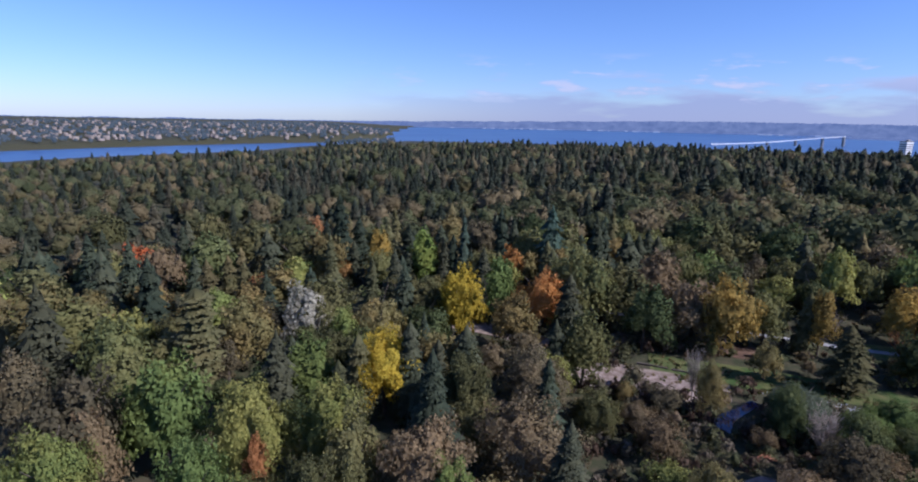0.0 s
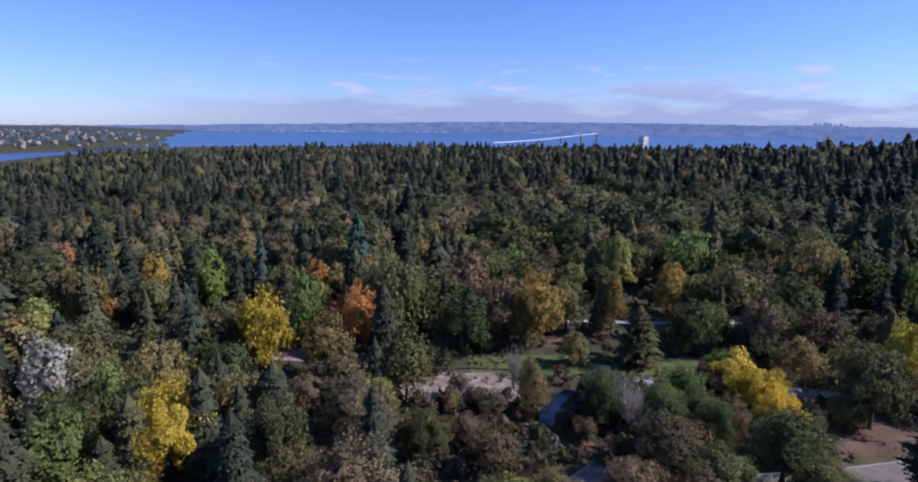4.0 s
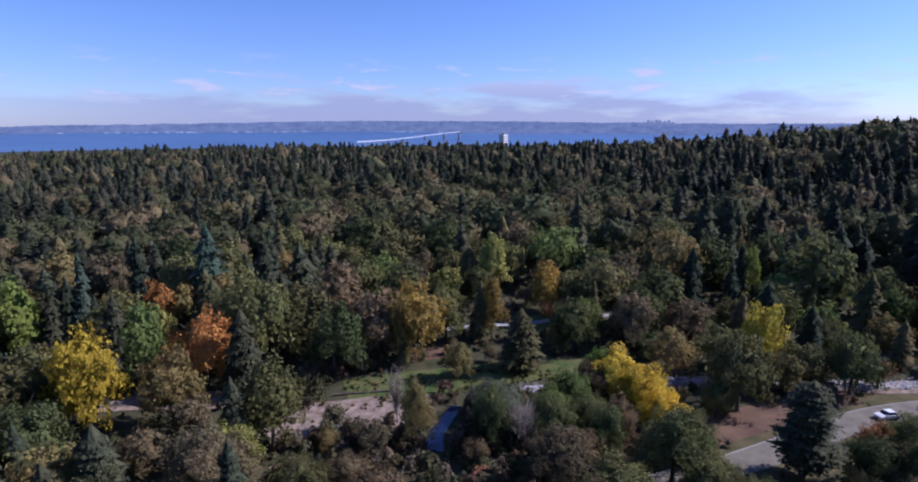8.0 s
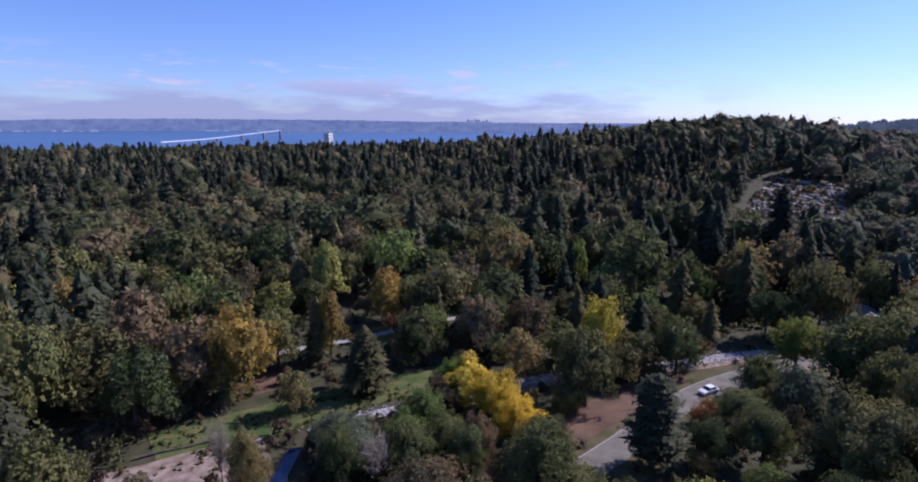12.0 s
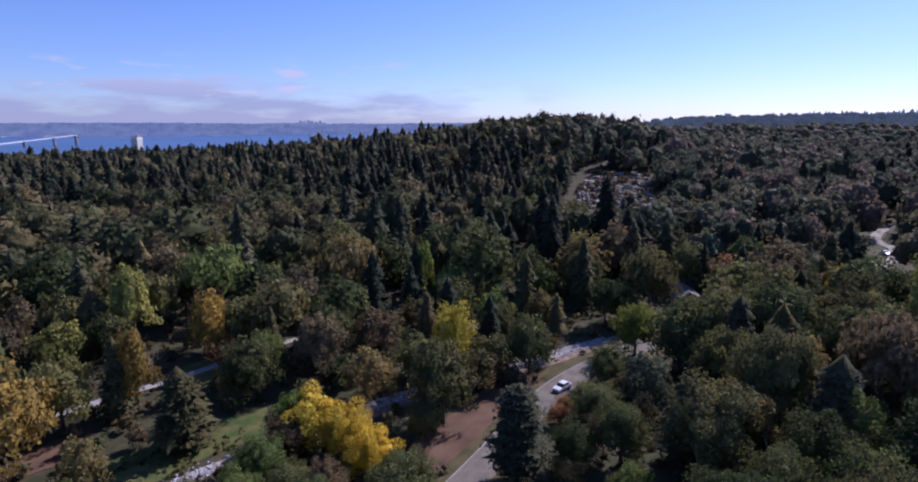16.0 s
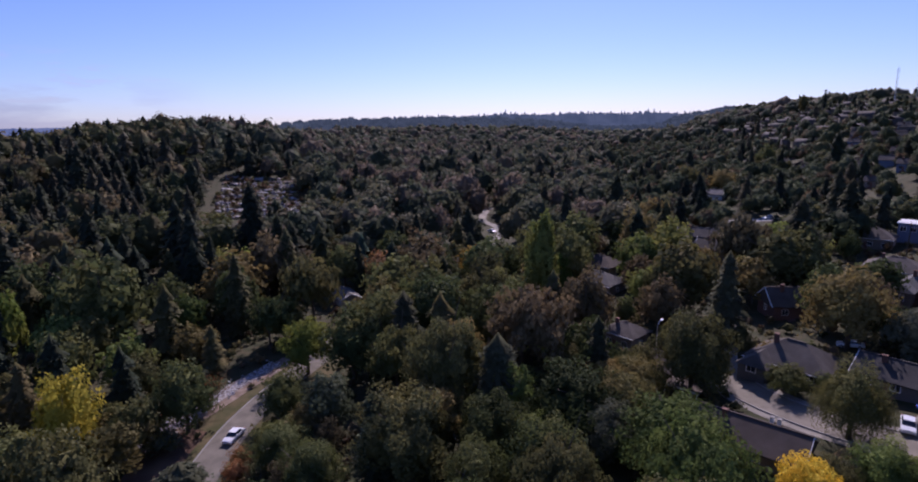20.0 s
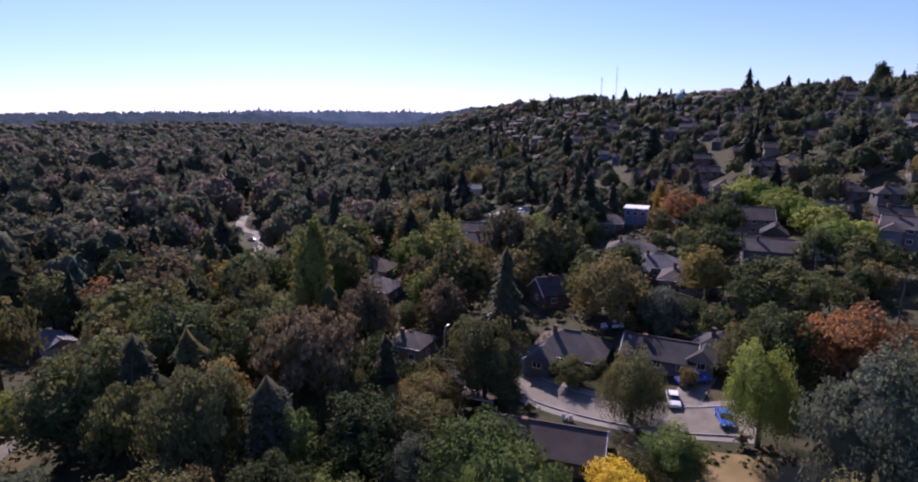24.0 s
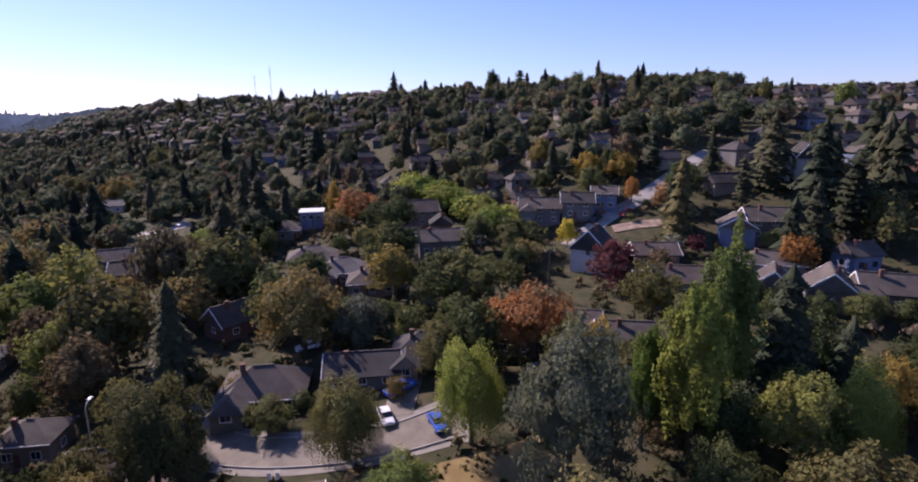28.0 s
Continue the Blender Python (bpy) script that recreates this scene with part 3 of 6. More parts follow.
for lod, (n, q) in enumerate(FINE):
    for s in range((5, 5, 4)[lod]):
        form("broad", crown_mesh("c", 10 + s, n, q, 12.6, 5.3, 22 + 4 * s, "round"), trunk_mesh(s, 9.5, 0.3, 6, 5), 12, lod)
    for s in range((4, 4, 3)[lod]):
        form("egg", crown_mesh("c", 20 + s, int(n * 0.85), q * 0.94, 14.5, 4.3, 20 + 4 * s, "egg"), trunk_mesh(s + 5, 11, 0.26, 5, 4), 14, lod)
    for s in range(2):
        form("column", crown_mesh("c", 30 + s, int(n * 1.15), q, 20.5, 2.9, 30, "column", 0.7, 9, 12), trunk_mesh(s + 9, 16, 0.3, 5, 1.6), 20, lod)
        form("flat", crown_mesh("c", 40 + s, n, q, 10.5, 6.6, 30, "flat"), trunk_mesh(s + 12, 7.5, 0.3, 7, 6), 9, lod)
        form("bush", crown_mesh("c", 50 + s, n // 4, q * 0.62, 4.4, 2.4, 16, "round", 0.7, 8, 5), trunk_mesh(s + 15, 2.6, 0.09, 4, 2), 4, lod)
        form("willow", willow_mesh(60 + s, 14, 5.2, int(n * 0.8), q * 0.9), trunk_mesh(s + 18, 10, 0.35, 6, 4), 14, lod)
        w_, a_, b_, q_ = ((15, 7, 40, 0.26), (13, 7, 24, 0.36), (12, 7, 11, 0.5))[lod]
        form("fir", conifer_mesh(70 + s, 24, 5.8, w_, a_, b_, 0.36, 0.62, q_), trunk_mesh(s + 20, 23, 0.32, 0), 24, lod)
        form("cypress", conifer_mesh(80 + s, 17, 3.4, w_, a_, max(2, b_ - 2), -0.35, 0.34, q_ * 0.8), trunk_mesh(s + 24, 15, 0.28, 0), 17, lod)
        form("cedar", conifer_mesh(90 + s, 20, 6.2, int(w_ * 0.7), a_, b_ + 4, 0.16, 0.62, q_), trunk_mesh(s + 27, 19, 0.36, 0), 20, lod)
        form("bare", bare_mesh(100 + s, 9, 3.8, (90, 60, 36)[lod]), trunk_mesh(s + 30, 6, 0.16, 5, 3), 9, lod)

SAY = {
    "broad": ("broadleaf_tree", "broadleaf tree with a full rounded crown", "tree"), "egg": ("maple_tree", "maple-like tree with a tall oval crown", "tree"),
    "column": ("poplar_tree", "tall narrow upright poplar tree", "tree"), "flat": ("spreading_tree", "spreading broadleaf tree with a flat-topped crown", "tree"),
    "bush": ("bush", "rounded bush", "bush"), "willow": ("willow_tree", "weeping tree with hanging curtains of leaves", "tree"),
    "fir": ("fir_tree", "tall pointed fir tree with drooping boughs", "conifer"), "cypress": ("cypress_tree", "dense conical cypress tree", "conifer"),
    "cedar": ("cedar_tree", "wide cedar tree with level layered boughs", "conifer"), "bare": ("bare_tree", "nearly leafless tree with fine grey twigs", "tree"),
}
TONE = {
    "green": "dark green", "bright": "bright green", "olive": "olive green", "brown": "brownish green", "yellow": "bright yellow autumn", "gold": "golden autumn",
    "lime": "yellow-green", "orange": "orange autumn", "rust": "rust-brown autumn", "red": "scarlet autumn", "plum": "dark purple-leaved", "silver": "silvery green",
    "pale": "pale silvery", "grey": "grey", "conifer": "dark green", "blue": "blue-green", "cedar": "yellowish green",
}
count = {}


def tree(kind, x, y, high, wide=None, tone="green", note="", seat=None):
    """One tree on the land: a trunk with limbs and a crown of leaves; wide: the crown's radius."""
    k = count[kind] = count.get(kind, -1) + 1
    away = min(math.hypot(x - a, y - b) for a, b in ((0, 5), (8, 25), (20, 35), (36, 36), (52, 22)))
    some = FORMS[kind, 0 if away < 72 else 1 if away < 112 else 2]
    crown, trunk, h = some[k % len(some)]
    base_r = {"broad": 5.2, "egg": 4.2, "column": 2.7, "flat": 6.6, "bush": 2.5, "willow": 5.2, "fir": 5.4, "cypress": 3.4, "cedar": 6.2, "bare": 3.8}[kind]
    sz = high / h
    sw = (wide / base_r) if wide else sz * rng.uniform(0.9, 1.1)
    z = float(ground_z(x, y)) if seat is None else seat
    name, words, cat = SAY[kind]
    if kind == "broad" and tone in ("olive", "brown", "rust"):
        name, words = "oak_tree", "oak-like tree with a full rounded crown"
    root = thing(name, pose(x, y, z, 0, 0, (k * 137.5) % 360) @ Matrix.Diagonal((sw, sw, sz, 1)), f"{TONE[tone]} {words}{note}", cat, name + "s of the park")
    part("trunk", trunk, BARK, root)
    ob = part("crown", crown, None, root)
    if not crown.materials:
        crown.materials.append(LEAF[tone])
    ob.material_slots[0].link = "OBJECT"
    ob.material_slots[0].material = LEAF[tone]
    clear(x, y, max(1.2, (wide or base_r * sz) * 0.8), False)
    return root


# ---- roads and open ground ----
ROAD = [(66, 65.6), (76, 63.5), (89, 60.5), (103, 58), (116, 56.2), (128, 53), (138, 48.8), (147, 44), (160, 36), (176, 28), (195, 20)]
drape("verge", *widen(ROAD, 16), 0.05, VERGE, "dry olive-brown grass verge beside the road", "verge")
drape("verge", [(60, 72), (78, 68.5), (92, 65.5), (106, 62.5), (118, 60.5), (130, 57.5)], [(62, 78), (82, 75), (97, 73), (110, 70), (122, 67.5), (134, 63)], 0.08, LITTER, "reddish-brown leaf litter under trees", "leaf litter")
drape("road", *widen(ROAD, 5.6), 0.16, ASPHALT, "grey asphalt park road curving between trees", "road")
clear_line(ROAD, 5.0)
clear_line([(96, 67), (112, 64), (124, 62)], 4)
clear_line([(103, 50), (110, 49)], 5)
VALLEY_ROAD = [(262, -38), (280, -48), (290, -50), (300, -54), (318, -52), (342, -60), (362, -70)]
drape("road", *widen(VALLEY_ROAD, 4.4), 0.2, PAVING, "pale road winding through the valley woods", "road")
clear_line(VALLEY_ROAD, 3.6)
for x, y in VALLEY_ROAD[::2]:
    sight(x, y, 40, 8)
drape("pavement", [(140, -54), (131, -46.5), (122, -37.5), (112, -30.5), (98, -30), (84, -34.5), (72, -42)], [(134, -57), (124, -49.5), (117, -42.5), (108, -39), (97, -39.5), (86, -44), (76, -54)], 0.08, PAVING, "pale concrete pavement along the street", "pavement")
STREET_A = [(139, -53), (130.5, -45.8), (121, -36.5), (110, -31.5), (98, -31.5), (84, -35.8), (73, -43)]
STREET_B = [(133, -55), (123.2, -48), (116, -41.5), (107, -37.6), (97, -38), (85, -42.8), (76.5, -51)]
drape("road", STREET_A, STREET_B, 0.16, ASPHALT, "pale grey residential street in a bend", "road")
clear_line([(138, -54), (127, -47), (118, -39), (108, -35), (97, -35), (84, -40), (74, -47)], 5.5)
drape("driveway", [(86.6, -44.5), (88.8, -55)], [(82.2, -46.2), (84.6, -56.5)], 0.14, ASPHALT, "grey driveway sloping up to a garage", "driveway")
clear_line([(85, -47), (87, -54)], 4)
drape("lawn", [(110, -40), (115, -43)], [(104, -40.5), (107, -44)], 0.12, GRASS, "small bright front lawn", "lawn")
drape("lawn", [(86, -33.5), (78, -35.5), (70, -40), (62, -46)], [(84, -24), (74, -25), (64, -28), (54, -32)], 0.1, DRYGRASS, "dry straw-coloured lawn beside the street", "lawn")
clear_line([(80, -31), (72, -34), (64, -38)], 4.5)
for x, y in ((80, -32), (75, -33), (70, -35), (82, -38)):
    clear(x, y, 9, False)
drape("lawn", [(44, 113), (58, 110.5), (70, 106), (84, 102), (91, 97)], [(48, 127), (62, 122), (76, 116.5), (90, 110.5), (99, 104.5)], 0.1, GRASS, "green lawn in a park clearing", "lawn")
clear_line([(48, 119), (60, 116), (74, 111), (88, 105), (95, 101)], 6.5)
drape("lawn", [(100, 124), (112, 122)], [(104, 136), (116, 132)], 0.1, GRASS, "small green lawn between trees", "lawn")
clear(108, 128, 6)
drape("dirt_clearing", [(24, 110), (36, 106), (48, 103), (57, 103)], [(32, 124), (42, 119), (52, 115), (60, 110)], 0.14, DIRT, "bare trampled pinkish dirt", "dirt")
clear_line([(28, 116), (40, 112), (54, 108)], 5.5)
drape("dirt_clearing", [(-2, 143), (10, 137), (24, 128)], [(2, 150), (13, 144), (28, 134)], 0.12, DIRT, "bare tan earth under trees", "dirt")
clear_line([(0, 146), (11, 140), (25, 131)], 3)
drape("dirt_clearing", [(62, 128), (76, 122)], [(66, 136), (80, 130)], 0.1, LITTER, "brown leaf-strewn earth", "dirt")
TRAIL = [(66, 104.5), (75, 101.5), (82, 98), (88.5, 94.3), (103, 87.8), (116, 79.5), (126, 71), (136, 62.5), (147, 55), (157, 47)]
drape("trail", *widen(TRAIL[:6], 3.0), 0.2, GRAVEL, "new trail of pale crushed rock", "trail")
drape("trail", *widen(TRAIL[5:], 3.4), 0.2, RUBBLE, "unfinished trail of earth and scattered rubble", "trail")
drape("dirt_clearing", *widen([(x + 1.5, y - 3) for x, y in TRAIL[3:]], 4.5), 0.13, DIRT, "bare earth beside the new trail", "dirt")
clear_line(TRAIL, 3.5)
drape("dirt_clearing", [(42.5, 76), (50, 79)], [(46.5, 72), (55, 76.5)], 0.12, DIRT, "bare reddish earth between shrubs", "dirt")
clear_line([(44, 75), (52, 78)], 3)
PATH_N = [(40, 160), (54, 152.5), (66, 147), (80, 141), (92, 136), (104, 130.5), (115, 127), (130, 121)]
drape("path", *widen(PATH_N, 2.4), 0.14, KERB, "pale gravel footpath through the woods", "path")
clear_line(PATH_N, 2.2)
POOL = plain("pond_water", (0.01, 0.02, 0.06), 0.04)
drape("pond", [(62.5, 102), (56.5, 97.6), (53.5, 95), (51, 91)], [(61, 103.6), (54.6, 99.2), (50.8, 97.2), (49.2, 93.5)], 0.2, POOL, "narrow dark blue pond", "pond")
clear_line([(60, 102), (56, 98), (51, 93)], 3)
# kerbs of the street and the park road: real steps
def kerb(line, label):
    """A raised kerb, a hand high, along a line."""
    p = np.array(line, float)
    d = np.gradient(p, axis=0)
    s = np.stack([-d[:, 1], d[:, 0]], 1) / np.linalg.norm(d, axis=1)[:, None] * 0.11
    z = ground_z(p[:, 0], p[:, 1])
    v = np.stack([np.c_[p - s, z - 0.2], np.c_[p - s, z + 0.27], np.c_[p + s, z + 0.27], np.c_[p + s, z - 0.2]], 1)
    i = np.arange(len(p) - 1)[:, None] * 4 + np.arange(3)
    f = np.stack([i, i + 1, i + 5, i + 4], -1).reshape(-1, 4)
    return tagged(new("kerb", mesh_of("kerb", v.reshape(-1, 3), f, KERB)), label, "kerb", kind="structure")


def fine(line, n=8):
    p = np.array(line, float)
    t = np.linspace(0, len(p) - 1, (len(p) - 1) * n + 1)
    k = np.clip(t.astype(int), 0, len(p) - 2)
    u = (t - k)[:, None]
    q = np.vstack([2 * p[0] - p[1], p, 2 * p[-1] - p[-2]])
    p0, p1, p2, p3 = q[k], q[k + 1], q[k + 2], q[k + 3]
    return 0.5 * (2 * p1 + (p2 - p0) * u + (2 * p0 - 5 * p1 + 4 * p2 - p3) * u**2 + (3 * p1 - p0 - 3 * p2 + p3) * u**3)


kerb(fine(STREET_A), "pale concrete kerb along the street")
kerb(fine(STREET_B), "pale concrete kerb along the street")
kerb(fine(widen(ROAD, 5.8)[0]), "pale concrete kerb along the park road")
UPPER = [(70, -128), (66, -136), (60, -145), (52, -155), (44, -168), (30, -190)]
drape("road", *widen(UPPER, 5.6), 0.2, KERB, "pale steep street climbing the hill", "road")
clear_line(UPPER, 5.5)
drape("driveway", *widen([(59, -137), (52, -139), (46, -140)], 4), 0.22, DIRT, "sandy building plot beside the street", "plot")
clear_line([(60, -134), (46, -139)], 5)
CROSS = [(225, -154), (224, -147), (232, -136)]
drape("road", *widen(CROSS, 7), 0.2, KERB, "pale side street between houses", "road")
clear_line(CROSS, 6)
# the garden terraces on the eastern hill
for k in range(7):
    x0 = 352 + k * 18
    line = [(x0 + 5, 44 + k), (x0, 60 + k), (x0 + 4, 76 + k), (x0 + 10, 92 + k)]
    drape("terrace", *widen(line, 3.0), 0.5, (DIRT, GRAVEL, LITTER)[k % 3], "low pale terrace of stones and bare soil in a garden", "terrace")
    clear_line(line, 9.5)
for x, y in ((352, 58), (350, 72), (352, 86)):
    sight(x, y, 60, 13)

# ---- houses ----


def box(bm, cx, cy, cz, sx, sy, sz):
    bmesh.ops.create_cube(bm, size=1.0, matrix=Matrix.Translation((cx, cy, cz)) @ Matrix.Diagonal((sx, sy, sz, 1)))
    return bm


def boxes(*rows):
    bm = bmesh.new()
    for row in rows:
        box(bm, *row)
    return bm


def window(parent, x, y, z, w, h, turn):
    m = pose(x, y, z, 0, 0, turn)
    f = 0.09
    bm = boxes((0, 0.02, h / 2, w, 0.12, f), (0, 0.02, -h / 2, w + 0.15, 0.2, f), (-w / 2, 0.02, 0, f, 0.12, h), (w / 2, 0.02, 0, f, 0.12, h), (0, 0.02, 0, 0.05, 0.1, h))
    win = part("window", bm, TRIM, parent, at=m)
    part("pane", boxes((0, 0, 0, w - f, 0.03, h - f)), PANE, win)
    return win


def far_window(parent, x, y, z, w, h, turn):
    return part("window", boxes((0, 0, 0, w, 0.08, h)), PANE, parent, at=pose(x, y, z, 0, 0, turn))


def house(x, y, turn, w, d, high, roof="hip", rise=2.4, wall=1, cover=0, label="", chimney=True, plain_far=False, wing=False):
    """A house of timber: walls, roof with eaves, chimney, door and windows."""
    z = float(ground_z(x, y))
    root = thing("house", pose(x, y, z, 0, 0, turn), label or "house among trees", "house", "houses on the slope")
    bm = boxes((0, 0, high / 2 - 1.5, w, d, high + 3))
    e, r = 0.55, max(0.3, (w - d) / 2)
    if roof == "gable":
        for s in (-1, 1):
            v = [bm.verts.new(p) for p in ((s * w / 2, -d / 2, high), (s * w / 2, d / 2, high), (s * w / 2, 0, high + rise))]
            bm.faces.new(v if s > 0 else v[::-1])
    part("wall", bm, WALLS[wall], root)
    bm = bmesh.new()
    wx, dy = w / 2 + e, d / 2 + e
    drop = -e * rise / (d / 2)
    top = r if roof == "hip" else wx
    lo = [bm.verts.new(p) for p in ((-wx, -dy, high + drop), (wx, -dy, high + drop), (wx, dy, high + drop), (-wx, dy, high + drop))]
    hi = [bm.verts.new((v.co.x, v.co.y, v.co.z + 0.22)) for v in lo]
    rg = [bm.verts.new(p) for p in ((-top, 0, high + rise + 0.22), (top, 0, high + rise + 0.22))]
    for f in ((hi[0], hi[1], rg[1], rg[0]), (hi[2], hi[3], rg[0], rg[1]), (hi[1], hi[2], rg[1]), (hi[3], hi[0], rg[0])):
        bm.faces.new(f)
    for k in range(4):
        bm.faces.new((lo[k], lo[(k + 1) % 4], hi[(k + 1) % 4], hi[k]))
    bm.faces.new(lo[::-1]) if roof == "hip" else None
    if roof == "gable":
        lr = [bm.verts.new(p) for p in ((-top, 0, high + rise), (top, 0, high + rise))]
        bm.faces.new((lo[1], lo[0], lr[0], lr[1]))
        bm.faces.new((lo[3], lo[2], lr[1], lr[0]))
    top_ob = part("roof", bm, ROOFS[cover], root)
    part("ridge_cap", boxes((0, 0, high + rise + 0.24, 2 * top, 0.35, 0.1)), ROOFS[cover], top_ob)
    if plain_far:
        pass
    elif roof == "gable":
        for s in (-1, 1):
            ln = math.hypot(dy, rise - drop)
            a = math.atan2(rise - drop, dy)
            for t in (-1, 1):
                bm = boxes((0, 0, 0, 0.1, ln, 0.26))
                part("barge_board", bm, TRIM, top_ob, at=Matrix.Translation((s * (wx + 0.05), t * dy / 2, (high + drop + high + rise) / 2 + 0.1)) @ Matrix.Rotation(-t * a, 4, "X"))
    else:
        for t in (-1, 1):
            part("gutter", boxes((0, t * (dy + 0.06), high + drop + 0.1, 2 * wx, 0.12, 0.14)), TRIM, top_ob)
    if chimney:
        bm = boxes((w * 0.22, d * 0.12, high + rise * 0.7, 0.7, 0.6, rise * 1.1 + 0.5), (w * 0.22, d * 0.12, high + rise * 1.25 + 0.25, 0.82, 0.72, 0.12))
        part("chimney", bm, WALLS[4], top_ob, "brick chimney")
    storeys = 2 if high > 4.4 else 1
    put = far_window if plain_far else window
    for s in range(storeys):
        zc = 1.6 + 2.7 * s
        n = 2 if plain_far else max(2, int(w / 3.6))
        for k in range(n):
            xx = -w / 2 + w * (k + 0.5) / n
            put(root, xx, d / 2 + 0.03, zc, 1.3, 1.25, 0)
            if not plain_far and s == 0:
                put(root, xx, -d / 2 - 0.03, zc, 1.3, 1.25, 180)
        put(root, w / 2 + 0.03, 0, zc, 1.1, 1.25, -90)
        put(root, -w / 2 - 0.03, 0, zc, 1.1, 1.25, 90)
    bm = boxes((w * 0.1, d / 2 + 0.05, 1.03, 0.95, 0.1, 2.06), (w * 0.1, d / 2 + 0.6, -0.4, 2.2, 1.3, 0.9))
    part("door", bm, WALLS[4], root, "wooden front door with a step")
    if wing:
        bm = boxes((w * 0.3, d / 2 + 1.8, high / 2 - 1.5, w * 0.36, 4.2, high + 3))
        part("wing", bm, WALLS[wall], root)
        bm = bmesh.new()
        hw, y0, y1, zz = w * 0.18 + 0.45, -d * 0.1, d / 2 + 4.4, high + drop + 0.05
        ap = zz + hw * rise / (d / 2)
        v = [bm.verts.new(p) for p in ((w * 0.3 - hw, y0, zz), (w * 0.3 - hw, y1, zz), (w * 0.3, y1 - 1.6, ap), (w * 0.3, y0, ap), (w * 0.3 + hw, y1, zz), (w * 0.3 + hw, y0, zz))]
        bm.faces.new((v[0], v[3], v[2], v[1]))
        bm.faces.new((v[3], v[5], v[4], v[2]))
        bm.faces.new((v[1], v[2], v[4]))
        part("wing_roof", bm, ROOFS[cover], root)
        window(root, w * 0.3, d / 2 + 3.93, 1.6, 1.6, 1.3, 0)
    clear(x, y, 0.62 * max(w, d) + 1)
    return root


house(108.0, -46.6, 25, 12.8, 9.6, 2.4, "hip", 3.1, 1, 0, "single-storey house with a grey hipped shingle roof", wing=True)
house(94.4, -54.4, 25, 11.5, 8.5, 2.5, "gable", 2.1, 1, 1, "single-storey house with a dark gabled roof beside a driveway")
house(86.2, -62.4, 20, 11, 8.4, 2.5, "hip", 2.6, 3, 1, "dark-roofed house behind a driveway", wing=True)
house(91, -21.8, 33, 14.5, 8, 2.7, "gable", 2.3, 3, 2, "long low house with a brown roof and a brick chimney")
house(134.2, -28, 26, 7.5, 6.5, 3.6, "hip", 1.8, 3, 0, "small tan house with a grey hipped roof beside the street")
house(116.5, -26.5, 35, 10, 7, 2.7, "gable", 1.9, 3, 2, "small low house with a reddish-brown roof beside the street", chimney=False)
house(131, -68, 70, 10, 8, 3.2, "gable", 3.0, 4, 2, "house with a steep reddish-brown gabled roof")
house(138, -108.6, 30, 13, 10, 3.2, "hip", 2.6, 3, 0, "grey-roofed house in a row on the slope")
house(123, -99, 26, 12, 9.5, 3.2, "hip", 2.6, 1, 3, "pale-roofed house in a row on the slope", wing=True)
house(111.6, -92.6, 24, 11, 9, 3.2, "hip", 2.5, 3, 0, "grey-roofed house in a row on the slope")
house(98.5, -132.5, 20, 11, 6, 2.8, "gable", 1.2, 0, 3, "low house with a pale sunlit roof among trees", chimney=False)
house(166.8, -136, 30, 11, 9, 3.5, "hip", 2.6, 3, 0, "house with a grey hipped roof on the slope")
house(81, -145, 10, 12, 8, 4.8, "gable", 2.4, 1, 0, "large grey two-storey house on the slope", wing=True)
house(70, -146, 10, 9, 7.5, 4.8, "gable", 2.4, 1, 1, "large grey-blue house on the slope")
house(125, -151, 32, 15, 10, 5.0, "gable", 3.2, 3, 2, "large house with a steep brownish roof and dormers", wing=True)
house(106.5, -124, 30, 12, 9, 4.2, "gable", 2.4, 1, 0, "grey house among trees")
house(62.5, -150, 5, 7, 6.5, 4.7, "gable", 1.9, 2, 0, "blue two-storey house above the climbing street")
house(62.5, -114, 80, 9, 8.5, 5.5, "gable", 4.2, 0, 1, "white gabled house with a steep dark roof")
house(43, -101, 10, 12, 9, 3.6, "gable", 2.4, 1, 2, "brown-roofed house among trees")
house(48.5, -117, 15, 10, 8, 3.2, "gable", 2.0, 3, 2, "low tan house beside the sandy plot")
house(28.5, -132, 88, 8, 8, 4.0, "gable", 2.4, 2, 0, "white-trimmed house with a broad gable front")
house(21, -134, 10, 12, 9, 4.8, "gable", 2.6, 1, 0, "grey house beside the gabled house")
house(13, -172, 90, 11, 6, 6.2, "gable", 3.6, 0, 1, "white half-timbered house with steep gables")
house(6, -170.5, 90, 11, 6, 6.2, "gable", 3.6, 0, 1, "white half-timbered house with steep gables")
house(15.5, -101, 80, 9, 8, 4.0, "gable", 3.2, 1, 0, "grey house with steep white-edged gables", wing=True)
house(5, -101, 0, 12, 8, 4.0, "gable", 2.8, 1, 0, "grey house with white-edged gables and a porch")
house(26, -99, 80, 8, 7, 4.6, "gable", 3.0, 1, 0, "small grey house with white-edged gables")
house(24, -115, 5, 13, 8, 3.0, "hip", 2.0, 3, 0, "long low-roofed house on the slope")
house(205, -101, 40, 14, 9, 3.6, "gable", 2.6, 1, 0, "grey-blue roofed house among trees")
house(184, -92, 35, 12, 9, 3.6, "gable", 2.6, 1, 0, "grey-roofed house among trees")
house(193, -110, 35, 11, 8, 3.6, "hip", 2.4, 1, 1, "grey-roofed house among trees")
